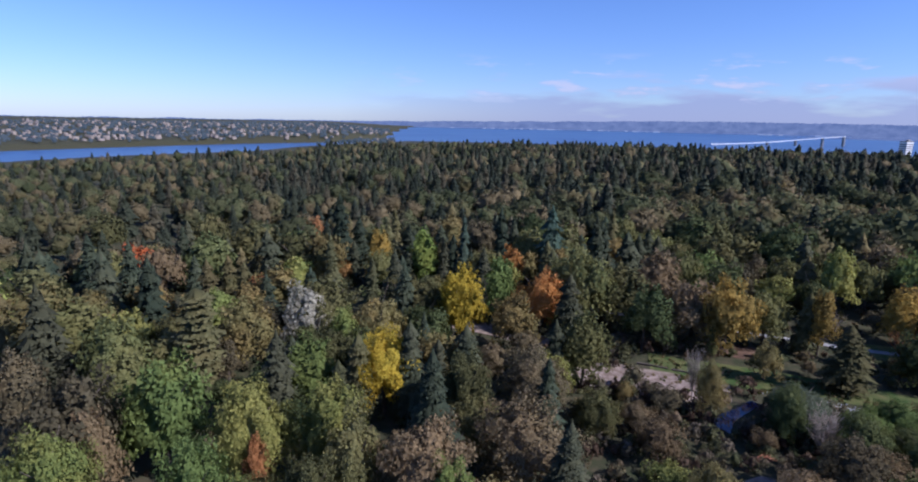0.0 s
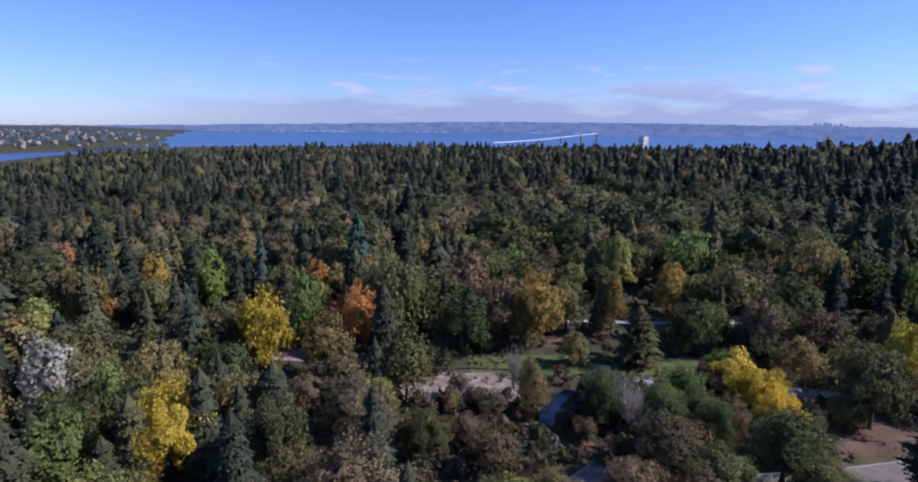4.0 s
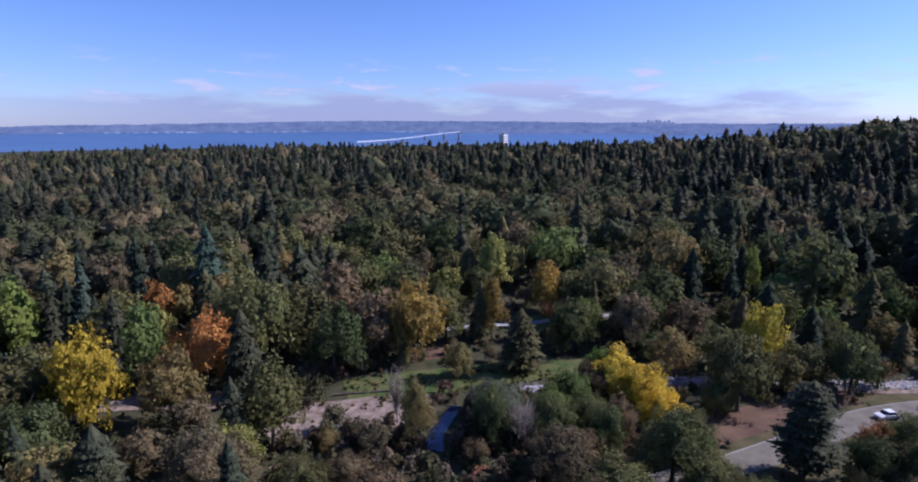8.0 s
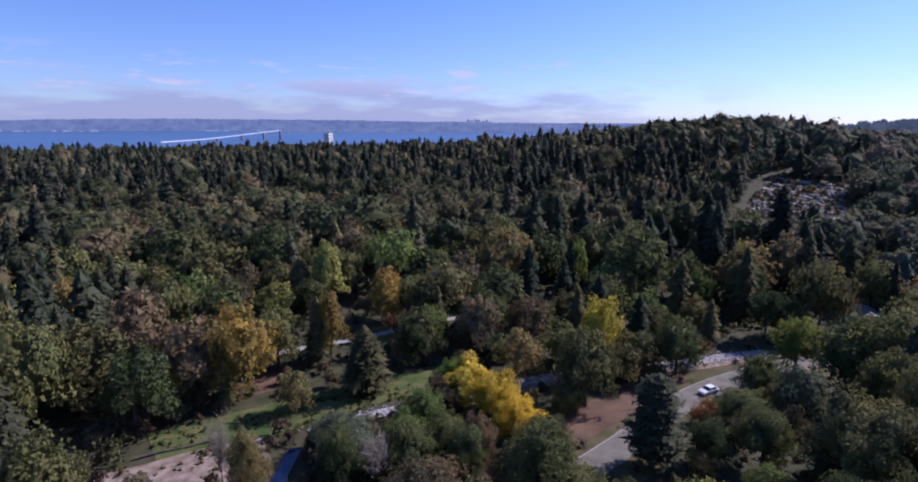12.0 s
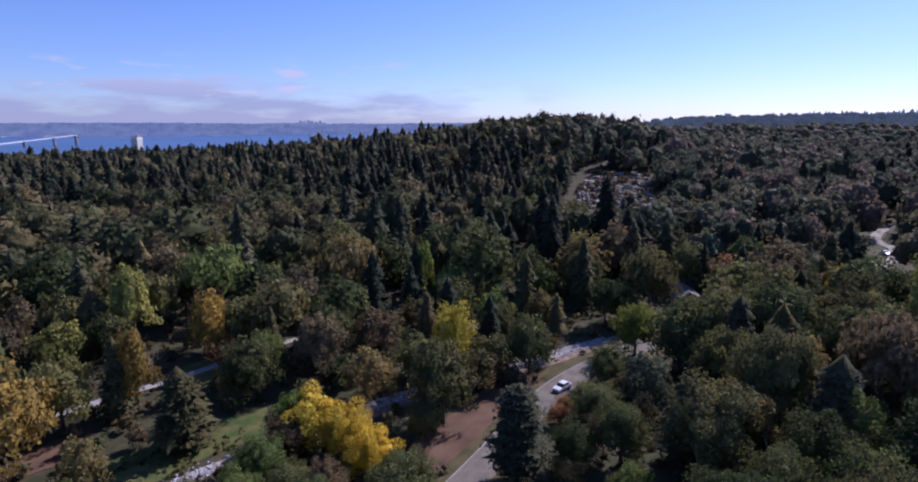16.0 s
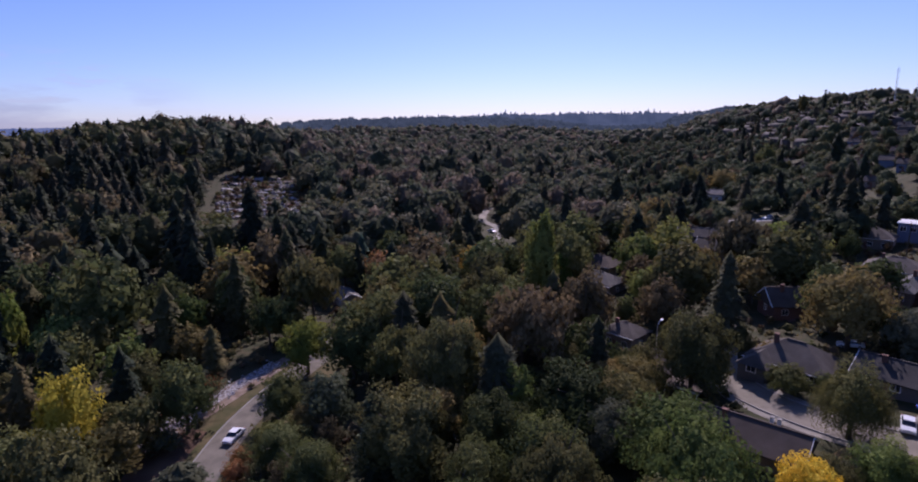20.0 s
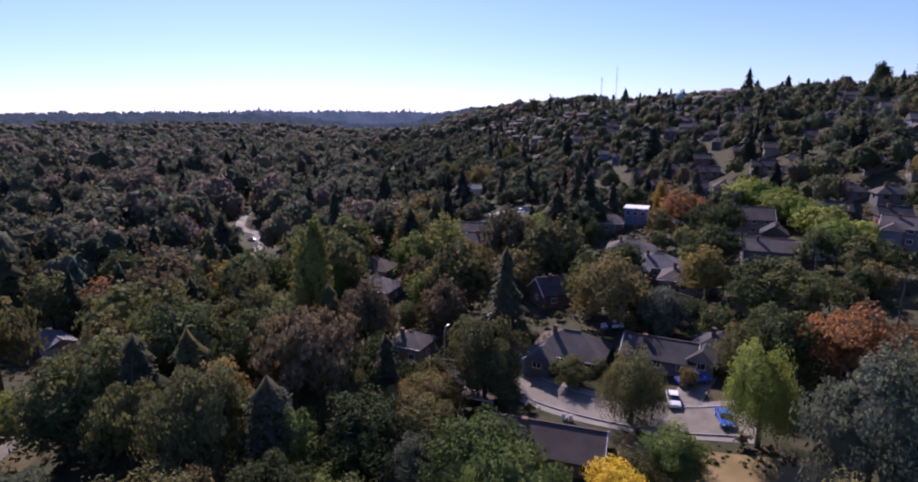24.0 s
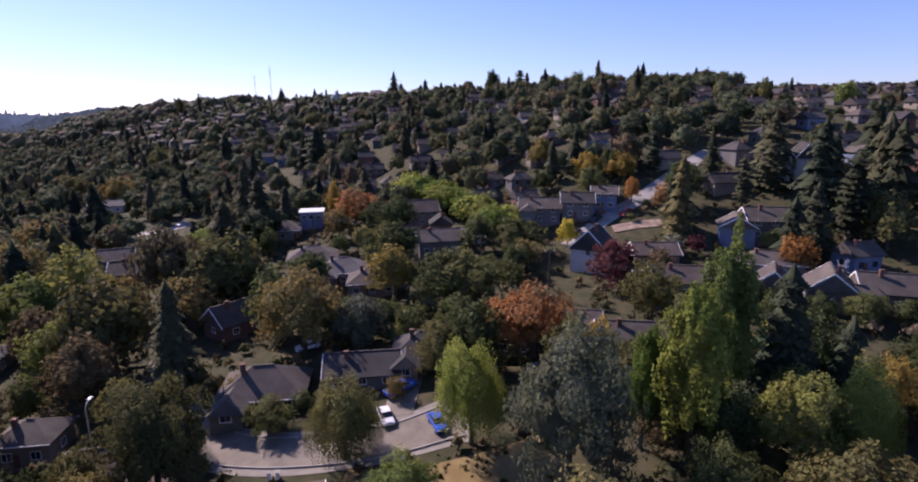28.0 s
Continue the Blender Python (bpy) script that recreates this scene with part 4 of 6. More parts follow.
house(291, -174, 40, 14, 9, 3.4, "gable", 2.0, 0, 3, "pale-roofed house in the valley")
house(193, -54, 30, 12, 9, 3.4, "hip", 2.4, 3, 2, "pinkish brown roofed house below tall trees")
house(174.5, -43.5, 30, 12, 9, 3.4, "hip", 2.4, 3, 3, "pale-roofed house below tall trees")
house(74, -70, 10, 11, 9, 3.2, "gable", 2.3, 3, 2, "brown-roofed house behind autumn trees")
house(64, -75, 10, 12, 9, 3.2, "gable", 2.3, 1, 0, "grey-roofed house behind poplars")
house(52, -72, 10, 12, 8, 3.2, "gable", 2.3, 3, 0, "grey-roofed house behind poplars")
house(197, 29, 15, 9, 6, 2.6, "gable", 1.4, 0, 3, "small pale-roofed park building", chimney=False)
house(164, -34.5, 30, 9, 7, 3.0, "gable", 2.0, 4, 2, "small house with a pinkish brown roof under a lime-green tree", chimney=False)
for x, y, reach in ((205, -101, 40), (184, -92, 30), (193, -110, 30), (291, -174, 50), (224, -148, 45), (62.5, -110, 20), (82, -142, 24), (69, -144, 24), (55, -145, 26), (31, -132, 20), (13, -172, 26), (15, -101, 22), (5, -101, 22), (26, -95, 16)):
    sight(x, y, reach, 8)
# the white flat-roofed house
flat = thing("house", pose(165, -151, float(ground_z(165, -151)), 0, 0, 28), "modern white box house with a flat roof", "house", "houses on the slope")
part("wall", boxes((0, 0, 2.2, 8, 8, 7.4)), WALLS[2], flat)
part("roof", boxes((0, 0, 6.05, 8.8, 8.8, 0.35)), LAMPWHITE, flat, "flat white roof")
for k in range(3):
    window(flat, -2.6 + 2.6 * k, 4.03, 4.2, 1.6, 1.5, 0)
    window(flat, -4.03, -2.6 + 2.6 * k, 4.2, 1.6, 1.5, 90)
clear(165, -151, 7)

# gardens kept low in front of the houses
for line, r in (([(91, -21.5), (82, -11)], 8), ([(134.8, -27.5), (122, -19)], 7), ([(193, -54), (160, -35)], 7), ([(174, -43), (150, -27)], 6), ([(262, -38), (205, -24)], 8), ([(126, -50), (118, -42)], 8), ([(116, -40), (106, -34)], 9), ([(104, -34), (95, -37)], 9), ([(95, -37), (84, -42)], 8), ([(98, -42), (112, -42)], 6), ([(104, 56), (116, 54)], 8), ([(118, 53), (136, 47)], 8), ([(84, -30), (70, -36)], 7), ([(108, -46), (103, -38)], 6), ([(112, -92), (104, -78)], 6), ([(123, -98), (113, -83)], 6), ([(138, -108), (126, -92)], 6), ([(165, -150), (146, -124)], 6), ([(167, -136), (150, -114)], 6), ([(125, -150), (114, -128)], 6), ([(106, -124), (97, -104)], 6)):
    for q in np.linspace(0, 1, 4):
        clear(line[0][0] + (line[1][0] - line[0][0]) * q, line[0][1] + (line[1][1] - line[0][1]) * q, r, False)

# ---- trees known one by one ----
# park, seen at the start
tree("broad", -98.2, 168.3, 15.0, 6.0, "red")
tree("broad", -137.8, 218.7, 15.6, 7.6, "olive")
tree("cedar", -113.4, 144.1, 21.6, 4.2, "conifer")
tree("fir", -98.6, 147.5, 22.8, 5.9, "conifer")
tree("broad", -56.9, 227.1, 14.4, 4.7, "rust")
tree("egg", -45.4, 174.7, 15.6, 3.7, "gold")
tree("broad", -36.6, 180.5, 9.0, 3.5, "orange")
tree("egg", -24.8, 182.4, 19.2, 5.3, "gold")
tree("egg", -8.5, 175.7, 20.4, 5.5, "lime")
tree("broad", -24.4, 177.9, 7.0, 3.9, "lime")
tree("egg", 13.9, 149.7, 18.0, 5.1, "bright")
tree("broad", -34.6, 122.4, 17.0, 5.8, "pale")
tree("broad", -93.4, 132.3, 9.0, 3.5, "rust")
tree("flat", -69.8, 111.6, 14.4, 7.7, "bright")
tree("broad", -67.4, 113.2, 7.0, 2.6, "yellow")
tree("fir", -79.3, 102.2, 22.8, 5.4, "conifer")
tree("egg", -23.2, 114.9, 15.6, 3.7, "bright")
tree("cypress", -50.5, 104.0, 21.6, 5.6, "cedar")
tree("egg", -46.9, 108.7, 10.0, 4.0, "brown")
tree("broad", -12.7, 97.2, 16.8, 6.1, "yellow")
tree("fir", -2.1, 69.1, 24.0, 5.0, "conifer")
tree("broad", 33.7, 147.4, 19.6, 8.6, "green")
tree("broad", 21.1, 152.1, 10.0, 7.0, "orange")
tree("fir", -11.7, 131.1, 20.4, 4.5, "conifer")
tree("fir", -40.1, 193.9, 28.8, 6.7, "conifer")
tree("fir", 33.5, 186.9, 27.0, 6.6, "blue")
tree("egg", 57.3, 146.3, 22.0, 7.3, "brown")
tree("egg", 112.0, 155.4, 21.6, 5.4, "bright")
tree("fir", 86.5, 128.1, 15.6, 4.1, "cedar")
tree("broad", -43.2, 76.5, 19.2, 7.0, "bright")
tree("broad", -28.7, 74.0, 16.8, 6.1, "bright")
tree("egg", -17.0, 72.6, 18.0, 6.2, "bright")
tree("broad", -52.8, 70.7, 19.2, 6.9, "brown")
tree("broad", -49.3, 59.9, 15.6, 5.6, "bright")
tree("broad", -12.8, 65.2, 16.8, 4.9, "olive")
tree("egg", 0.1, 59.6, 14.4, 3.9, "bright")
tree("egg", -26.6, 70.1, 11.0, 2.2, "rust")
tree("bush", 10.3, 79.5, 6.0, 4.2, "silver")
tree("broad", 1.8, 87.6, 16.8, 5.0, "olive")
tree("broad", -30.1, 58.8, 15.6, 4.9, "bright")
tree("broad", -17.0, 58.5, 14.4, 4.1, "olive")
tree("egg", -71.0, 85.0, 16.8, 4.7, "brown")
tree("egg", -49.0, 69.0, 15.6, 3.8, "brown")
tree("broad", -57.5, 158.2, 9.0, 5.8, "rust")
tree("fir", -29.5, 87.7, 20.4, 4.3, "conifer")
tree("broad", 136.8, 265.6, 18.0, 8.6, "olive")
tree("broad", 203.0, 347.3, 19.2, 8.6, "olive")
tree("broad", 109.1, 253.6, 18.0, 8.6, "olive")
tree("broad", 116.6, 188.2, 18.0, 8.6, "green")
# park, later
tree("fir", 3.3, 174.9, 25.2, 3.6, "blue")
tree("fir", 8.3, 146.6, 21.6, 4.4, "conifer")
tree("fir", 43.1, 162.8, 27.6, 5.5, "conifer")
tree("cedar", 16.2, 184.2, 26.4, 5.5, "conifer")
tree("fir", 83.5, 108.5, 14.5, 5.8, "cedar")
tree("bare", 92.4, 131.0, 11.0, 5.5, "grey")
tree("broad", 65.2, 95.2, 7.0, 5.6, "silver")
tree("bush", 67.4, 88.6, 5.0, 4.4, "green")
tree("broad", 92.0, 89.4, 9.5, 5.6, "yellow")
tree("broad", 89.8, 81.6, 9.5, 5.4, "yellow")
tree("broad", 87.6, 74.6, 8.0, 4.4, "yellow")
tree("broad", 91.4, 92.4, 9.0, 3.4, "lime")
tree("broad", 84.0, 67.5, 7.0, 4.6, "green")
tree("broad", 63.4, 75.9, 7.0, 5.6, "brown")
tree("broad", 121.5, 75.5, 17.4, 5.2, "yellow")
tree("broad", 105.7, 70.4, 15.3, 6.1, "olive")
tree("cypress", 93.4, 53.0, 16.0, 5.1, "conifer")
tree("bare", 140.6, 59.1, 6.0, 4.1, "rust")
tree("egg", 173.2, 105.3, 18.0, 3.8, "lime")
tree("broad", 176.6, 87.2, 24.0, 11.0, "green")
tree("broad", 171.1, 119.4, 19.2, 8.6, "green")
tree("egg", 200.2, 111.5, 18.0, 7.2, "green")
tree("broad", 123.3, 120.4, 18.0, 8.6, "olive")
tree("egg", 116.7, 136.8, 15.6, 4.9, "gold")
tree("bare", 107.7, 123.6, 9.0, 5.2, "rust")
tree("egg", 109.6, 112.9, 11.0, 5.6, "bright")
tree("egg", 114.1, 102.6, 14.4, 6.4, "brown")
tree("broad", 132.3, 98.3, 8.0, 6.1, "green")
tree("bush", 113.4, 95.0, 6.0, 5.0, "green")
tree("egg", 215.6, 190.2, 19.2, 8.6, "olive")
tree("egg", 199.6, 210.6, 19.2, 8.6, "olive")
tree("broad", 173.5, 217.0, 18.0, 8.6, "olive")
tree("egg", 225.8, 178.5, 20.4, 8.6, "brown")
tree("fir", 159.1, 163.5, 28.8, 6.5, "conifer")
tree("fir", 196.9, 135.2, 28.8, 7.1, "conifer")
tree("fir", 181.2, 117.5, 30.0, 5.4, "conifer")
tree("cedar", -2.4, 96.0, 15.6, 4.4, "conifer")
tree("cedar", -5.6, 107.0, 16.8, 2.8, "conifer")
tree("egg", 60.6, 152.3, 20.4, 3.0, "brown")
# park road and valley
tree("broad", 223.3, 56.7, 13.0, 8.6, "lime")
tree("egg", 228.6, 44.2, 12.0, 8.5, "brown")
tree("broad", 209.4, 15.9, 12.0, 8.5, "rust")
tree("broad", 243.3, 23.9, 13.0, 8.6, "olive")
tree("broad", 220.0, -1.6, 16.0, 8.6, "silver")
tree("broad", 207.9, -15.1, 11.0, 7.0, "gold")
tree("column", 155.8, -16.2, 31.0, 4.3, "bright")
tree("willow", 177.4, -32.7, 14.0, 3.6, "lime")
tree("broad", 149.1, 40.0, 13.0, 5.7, "lime")
tree("egg", 143.3, 30.4, 16.0, 6.9, "green")
tree("cedar", 139.4, 20.1, 19.0, 7.6, "conifer")
tree("cedar", 136.9, 12.7, 18.0, 6.4, "cedar")
tree("broad", 135.8, -6.4, 12.0, 4.9, "bright")
tree("broad", 146.2, -4.3, 16.0, 7.7, "green")
tree("egg", 124.0, 35.7, 11.0, 5.5, "silver")
tree("broad", 109.0, 21.2, 12.0, 6.6, "olive")
tree("cedar", 105.7, 29.3, 14.0, 6.0, "conifer")
tree("cedar", 111.4, 9.4, 17.0, 7.2, "conifer")
tree("broad", 105.0, -0.5, 12.0, 8.1, "green")
tree("broad", 98.9, 9.0, 9.0, 6.0, "bright")
tree("broad", 97.2, -2.6, 9.0, 4.7, "silver")
tree("bush", 117.9, 50.5, 3.0, 2.3, "rust")
tree("bush", 115.5, 46.3, 3.5, 2.7, "green")
tree("broad", 102.8, 38.8, 10.0, 5.0, "green")
tree("broad", 122.1, 69.1, 9.0, 6.5, "olive")
tree("egg", 117.7, -6.2, 11.0, 3.6, "olive")
tree("cedar", 115.3, -11.0, 15.0, 4.8, "conifer")
tree("bush", 149.8, 63.3, 4.0, 3.8, "silver")
tree("broad", 296.4, 81.2, 14.0, 8.6, "green")
tree("cedar", 311.3, 54.8, 17.0, 8.6, "conifer")
tree("egg", 394.0, 11.1, 15.0, 8.6, "lime")
tree("egg", 504.5, -26.5, 20.0, 8.6, "silver")
tree("broad", 323.1, 20.9, 15.0, 8.6, "olive")
tree("broad", 344.6, -34.3, 14.0, 8.6, "brown")
tree("egg", 355.5, -79.9, 14.0, 6.8, "bright")
tree("egg", 252.6, -66.6, 14.0, 8.0, "brown")
tree("broad", 206.4, -56.2, 12.0, 6.2, "brown")
tree("broad", 719.3, -289.2, 17.0, 8.6, "olive")
tree("egg", 273.2, 96.5, 20.0, 8.6, "green")
tree("fir", 391.3, 105.4, 25.0, 8.6, "conifer")
tree("fir", 214.3, 92.9, 22.0, 6.4, "conifer")
# slope with houses
tree("broad", 125.3, -34.6, 8.0, 4.0, "green")
tree("broad", 103.7, -8.7, 10.0, 5.7, "olive")
tree("broad", 91.8, -9.5, 11.0, 7.9, "bright")
tree("broad", 75.3, -16.1, 9.0, 4.5, "yellow")
tree("broad", 75.4, -27.8, 8.0, 4.3, "bright")
tree("willow", 87.2, -35.4, 12.0, 5.0, "green")
tree("bush", 121.2, -46.2, 5.0, 2.7, "olive")
tree("bush", 103.1, -72.7, 5.0, 2.5, "orange")
tree("egg", 110.6, 6.6, 12.0, 5.0, "bright")
tree("egg", 132.1, 9.6, 14.0, 5.4, "olive")
tree("broad", 172.4, -64.5, 18.0, 8.6, "bright")
tree("column", 170.8, -89.1, 14.0, 5.0, "gold")
tree("fir", 149.9, -88.5, 23.0, 7.2, "conifer")
tree("egg", 121.7, -66.8, 14.0, 4.8, "green")
tree("egg", 114.5, -70.0, 12.0, 4.7, "brown")
tree("broad", 145.5, -148.0, 14.0, 8.2, "rust")
tree("egg", 158.5, -157.0, 15.0, 3.2, "gold")
tree("egg", 104.0, -88.1, 13.0, 5.5, "gold")
tree("egg", 277.9, -112.2, 15.0, 8.6, "rust")
tree("fir", 124.3, -44.5, 20.0, 4.9, "conifer")
tree("broad", 90.0, -83.3, 13.0, 6.7, "green")
tree("broad", 99.8, -64.4, 10.0, 5.9, "silver")
tree("broad", 142.4, -33.1, 8.0, 3.0, "green")
tree("bush", 111.7, -44.1, 5.0, 2.6, "olive")
tree("broad", 58.3, -35.8, 20.0, 7.0, "silver")
tree("willow", 71.8, -41.6, 16.5, 4.6, "lime")
tree("flat", 68.6, -64.3, 12.0, 8.5, "rust")
tree("egg", 57.2, -59.9, 11.0, 3.7, "gold")
tree("column", 50.5, -45.6, 18.0, 2.1, "lime")
tree("column", 41.3, -52.2, 27.0, 4.0, "bright")
tree("column", 45.0, -43.5, 25.0, 4.0, "lime")
tree("cedar", 33.3, -54.0, 22.0, 7.6, "conifer")
tree("cedar", 26.3, -55.0, 16.0, 3.8, "conifer")
tree("willow", 26.4, -47.8, 14.0, 4.0, "lime")
tree("broad", 19.4, -58.1, 10.0, 3.4, "gold")
tree("egg", 55.7, -100.0, 12.0, 6.2, "plum")
tree("fir", 16.7, -160.9, 22.0, 6.8, "conifer")
tree("fir", 8.7, -143.7, 26.0, 7.2, "conifer")
tree("cedar", -8.1, -153.1, 24.0, 7.0, "conifer")
tree("broad", 45.0, -147.6, 8.0, 4.8, "rust")
tree("egg", 54.7, -152.6, 8.0, 2.4, "orange")
tree("broad", 59.0, -168.4, 9.0, 5.2, "gold")
tree("broad", 69.8, -172.3, 9.0, 4.9, "gold")
tree("egg", 89.1, -188.6, 11.0, 4.6, "gold")
tree("bush", 43.8, -124.1, 5.0, 3.9, "silver")
tree("bush", 38.7, -123.8, 5.0, 3.0, "plum")
tree("broad", 83.4, -120.7, 10.0, 7.3, "green")
tree("broad", 85.4, -84.9, 13.0, 8.6, "green")
tree("broad", 135.1, -171.9, 11.0, 7.7, "lime")
tree("broad", 117.3, -161.1, 11.0, 7.9, "lime")
tree("broad", 100.7, -147.8, 10.0, 7.3, "lime")
tree("egg", 89.3, -139.7, 9.0, 6.2, "lime")
tree("egg", 70.4, -127.5, 8.0, 2.8, "yellow")
tree("broad", 19.1, -114.7, 9.0, 4.6, "orange")
tree("fir", 186.0, -141.7, 24.0, 5.4, "conifer")
tree("fir", 300.3, -269.2, 25.0, 8.6, "conifer")
tree("fir", 216.8, -239.8, 22.0, 8.6, "conifer")
tree("broad", 383.1, -296.0, 18.0, 8.6, "green")
tree("fir", 170.6, -129.7, 22.0, 7.3, "conifer")
tree("broad", 303.0, -191.4, 14.0, 8.6, "olive")
tree("broad", 343.3, -197.7, 14.0, 8.6, "olive")
tree("egg", 238.5, -100.7, 15.0, 8.5, "olive")
tree("column", 432.7, -518.6, 24.0, 4.3, "conifer")
tree("column", 676.3, -626.6, 30.0, 5.0, "olive")
tree("cypress", 659.0, -642.7, 30.0, 3.9, "conifer")
tree("fir", 290.9, -504.1, 28.6, 7.0, "conifer")
tree("egg", 172.0, -433.7, 21.3, 6.7, "green")
tree("cypress", 145.5, -417.8, 18.3, 5.9, "green")
tree("fir", 83.0, -369.3, 20.0, 4.5, "conifer")
tree("broad", 97.9, -389.6, 13.9, 6.1, "green")
tree("broad", 73.8, -357.9, 11.0, 4.3, "green")
tree("broad", 2.0, -262.6, 13.0, 2.8, "green")
tree("broad", -29.3, -262.6, 11.0, 5.3, "bright")
# dark conifers between the houses on the hill
tree("fir", -9.2, -163.7, 24.0, 6.2, "conifer")
tree("cedar", -9.8, -147.4, 24.0, 7.2, "conifer")
tree("fir", 3.8, -150.9, 20.0, 5.0, "conifer")
tree("cypress", 3.7, -133.6, 20.0, 4.4, "conifer")
tree("fir", 13.1, -125.3, 18.0, 4.7, "conifer")
tree("cedar", 18.6, -120.8, 16.0, 4.8, "conifer")
tree("fir", 31.7, -167.7, 15.0, 3.8, "conifer")
tree("cypress", 25.1, -148.6, 14.0, 3.1, "conifer")
tree("fir", 74.4, -177.6, 15.0, 3.9, "conifer")
tree("cedar", 81.8, -173.5, 14.0, 4.2, "conifer")
tree("fir", 114.2, -204.3, 15.0, 3.8, "conifer")
tree("cypress", 302.4, -271.1, 20.0, 4.4, "conifer")
tree("fir", 259.4, -240.8, 18.0, 4.7, "conifer")
tree("cedar", 130.7, -207.6, 14.0, 4.2, "conifer")
tree("fir", 44.1, -137.9, 14.0, 3.5, "conifer")
tree("cypress", 48.6, -171.1, 14.0, 3.1, "conifer")
tree("fir", 162.7, -231.4, 16.0, 4.2, "conifer")
tree("cedar", 209.7, -251.6, 14.0, 4.2, "conifer")
tree("fir", 449.8, -348.4, 14.0, 3.5, "conifer")
tree("cypress", 263.6, -274.5, 13.0, 2.9, "conifer")
tree("broad", 139, -181, 10.0, 5.8, "lime")
tree("broad", 130, -172.5, 10.0, 5.8, "lime")
tree("broad", 122, -165.5, 10.0, 5.8, "lime")
tree("broad", 113.5, -157.5, 10.0, 5.8, "lime")
tree("broad", 105.5, -151, 10.0, 5.8, "lime")
tree("broad", 94, -135, 10.0, 5.8, "lime")
# shrubs and small trees between the dirt clearing and the road
tree("broad", 62.5, 90.4, 8.0, 5.6, "silver")
tree("bare", 64.2, 86.3, 8.0, 4.0, "grey")
tree("broad", 68.2, 83.3, 8.0, 5.0, "green")
tree("broad", 77.6, 83.3, 6.0, 4.2, "green")
tree("broad", 62.7, 73.9, 8.0, 6.1, "brown")
tree("broad", 83.3, 66.1, 9.0, 3.7, "olive")
tree("broad", 63.4, 64.6, 8.0, 6.1, "green")
tree("broad", 75.5, 58.3, 7.0, 4.8, "green")
tree("bare", 138.7, 58.5, 7.0, 5.6, "rust")
tree("bush", 124.7, 63.2, 4.0, 3.8, "silver")
tree("broad", 115.9, 44.2, 7.0, 5.4, "green")
tree("bush", 112.6, 50.6, 3.5, 2.7, "rust")
tree("bush", 95.4, 45.9, 4.0, 3.4, "olive")
tree("broad", 130.8, 44.7, 9.0, 4.5, "green")
tree("broad", 125.5, 67.8, 10.0, 6.2, "green")
tree("broad", 122.1, 82.9, 9.0, 6.7, "green")
tree("egg", 108.9, 86.6, 11.0, 5.6, "olive")
# round the street
tree("willow", 111.4, -30.0, 7.6, 4.5, "green")
tree("egg", 116.5, -21.0, 8.0, 3.5, "olive")
tree("broad", 110.5, -15.4, 8.0, 5.6, "olive")
tree("broad", 110.9, -10.2, 9.0, 4.4, "olive")
tree("broad", 101.8, -38.6, 5.0, 3.6, "green")
tree("bush", 110.0, -40.6, 3.0, 2.6, "green")
tree("bush", 86.3, -49.6, 3.5, 2.1, "olive")
tree("bush", 116.7, -44.2, 4.0, 2.2, "olive")
tree("broad", 101.6, -6.1, 8.0, 4.3, "green")
tree("broad", 95.9, -10.9, 7.0, 3.8, "bright")
tree("broad", 77.5, -21.8, 6.0, 3.7, "olive")
for x, y, high, wide in ((104.2, -41.2, 2.6, 2.0), (108.2, -40.6, 2.4, 1.7), (112.6, -42.6, 2.8, 2.0), (96.5, -46.4, 2.6, 2.0), (92.6, -47.2, 2.4, 1.6), (99.5, -44.2, 3.0, 2.2)):
    tree("bush", x, y, high, wide, "green")
for x, y, high, wide in ((12, -91.5, 6.5, 3.6), (20, -90.5, 6.0, 3.4), (4, -92, 6.0, 3.6), (-3, -92.5, 7.0, 4.0), (27.5, -89, 6.5, 3.4), (32, -93, 8.0, 4.0)):
    tree("broad", x, y, high, wide, "green")
# round the clearing
tree("broad", 2.8, 130.0, 20.0, 6.3, "yellow")
tree("egg", 12.5, 146.9, 18.5, 4.5, "bright")
tree("egg", 18.0, 141.2, 10.7, 3.6, "orange")
tree("egg", 23.1, 139.3, 17.4, 5.4, "orange")
tree("broad", 34.6, 142.9, 21.3, 7.4, "green")
tree("egg", 27.4, 108.4, 17.1, 5.7, "green")
tree("bush", 16.5, 121.1, 7.8, 4.8, "brown")
tree("broad", 19.4, 102.3, 9.9, 5.7, "bright")
tree("broad", 9.1, 113.6, 7.4, 4.1, "brown")
tree("egg", 46.9, 127.8, 17.3, 6.3, "green")
tree("broad", 66.3, 127.1, 19.3, 7.4, "gold")
tree("cypress", 62.1, 124.5, 9.0, 1.7, "green")
tree("egg", 69.0, 113.4, 8.8, 3.6, "olive")
tree("egg", 49.6, 96.8, 11.6, 3.2, "olive")
tree("bare", 48.8, 103.5, 11.8, 2.0, "grey")
tree("bush", 38.6, 108.0, 5.5, 2.9, "brown")
tree("bush", 41.1, 97.4, 6.2, 4.2, "brown")
tree("broad", 58.6, 87.5, 11.6, 3.4, "green")
tree("bare", 62.5, 84.2, 8.7, 3.4, "grey")
tree("egg", 59.2, 71.5, 10.9, 5.5, "brown")
tree("egg", 75.1, 63.8, 13.4, 6.0, "green")
tree("broad", 19.2, 180.6, 13.9, 4.8, "orange")
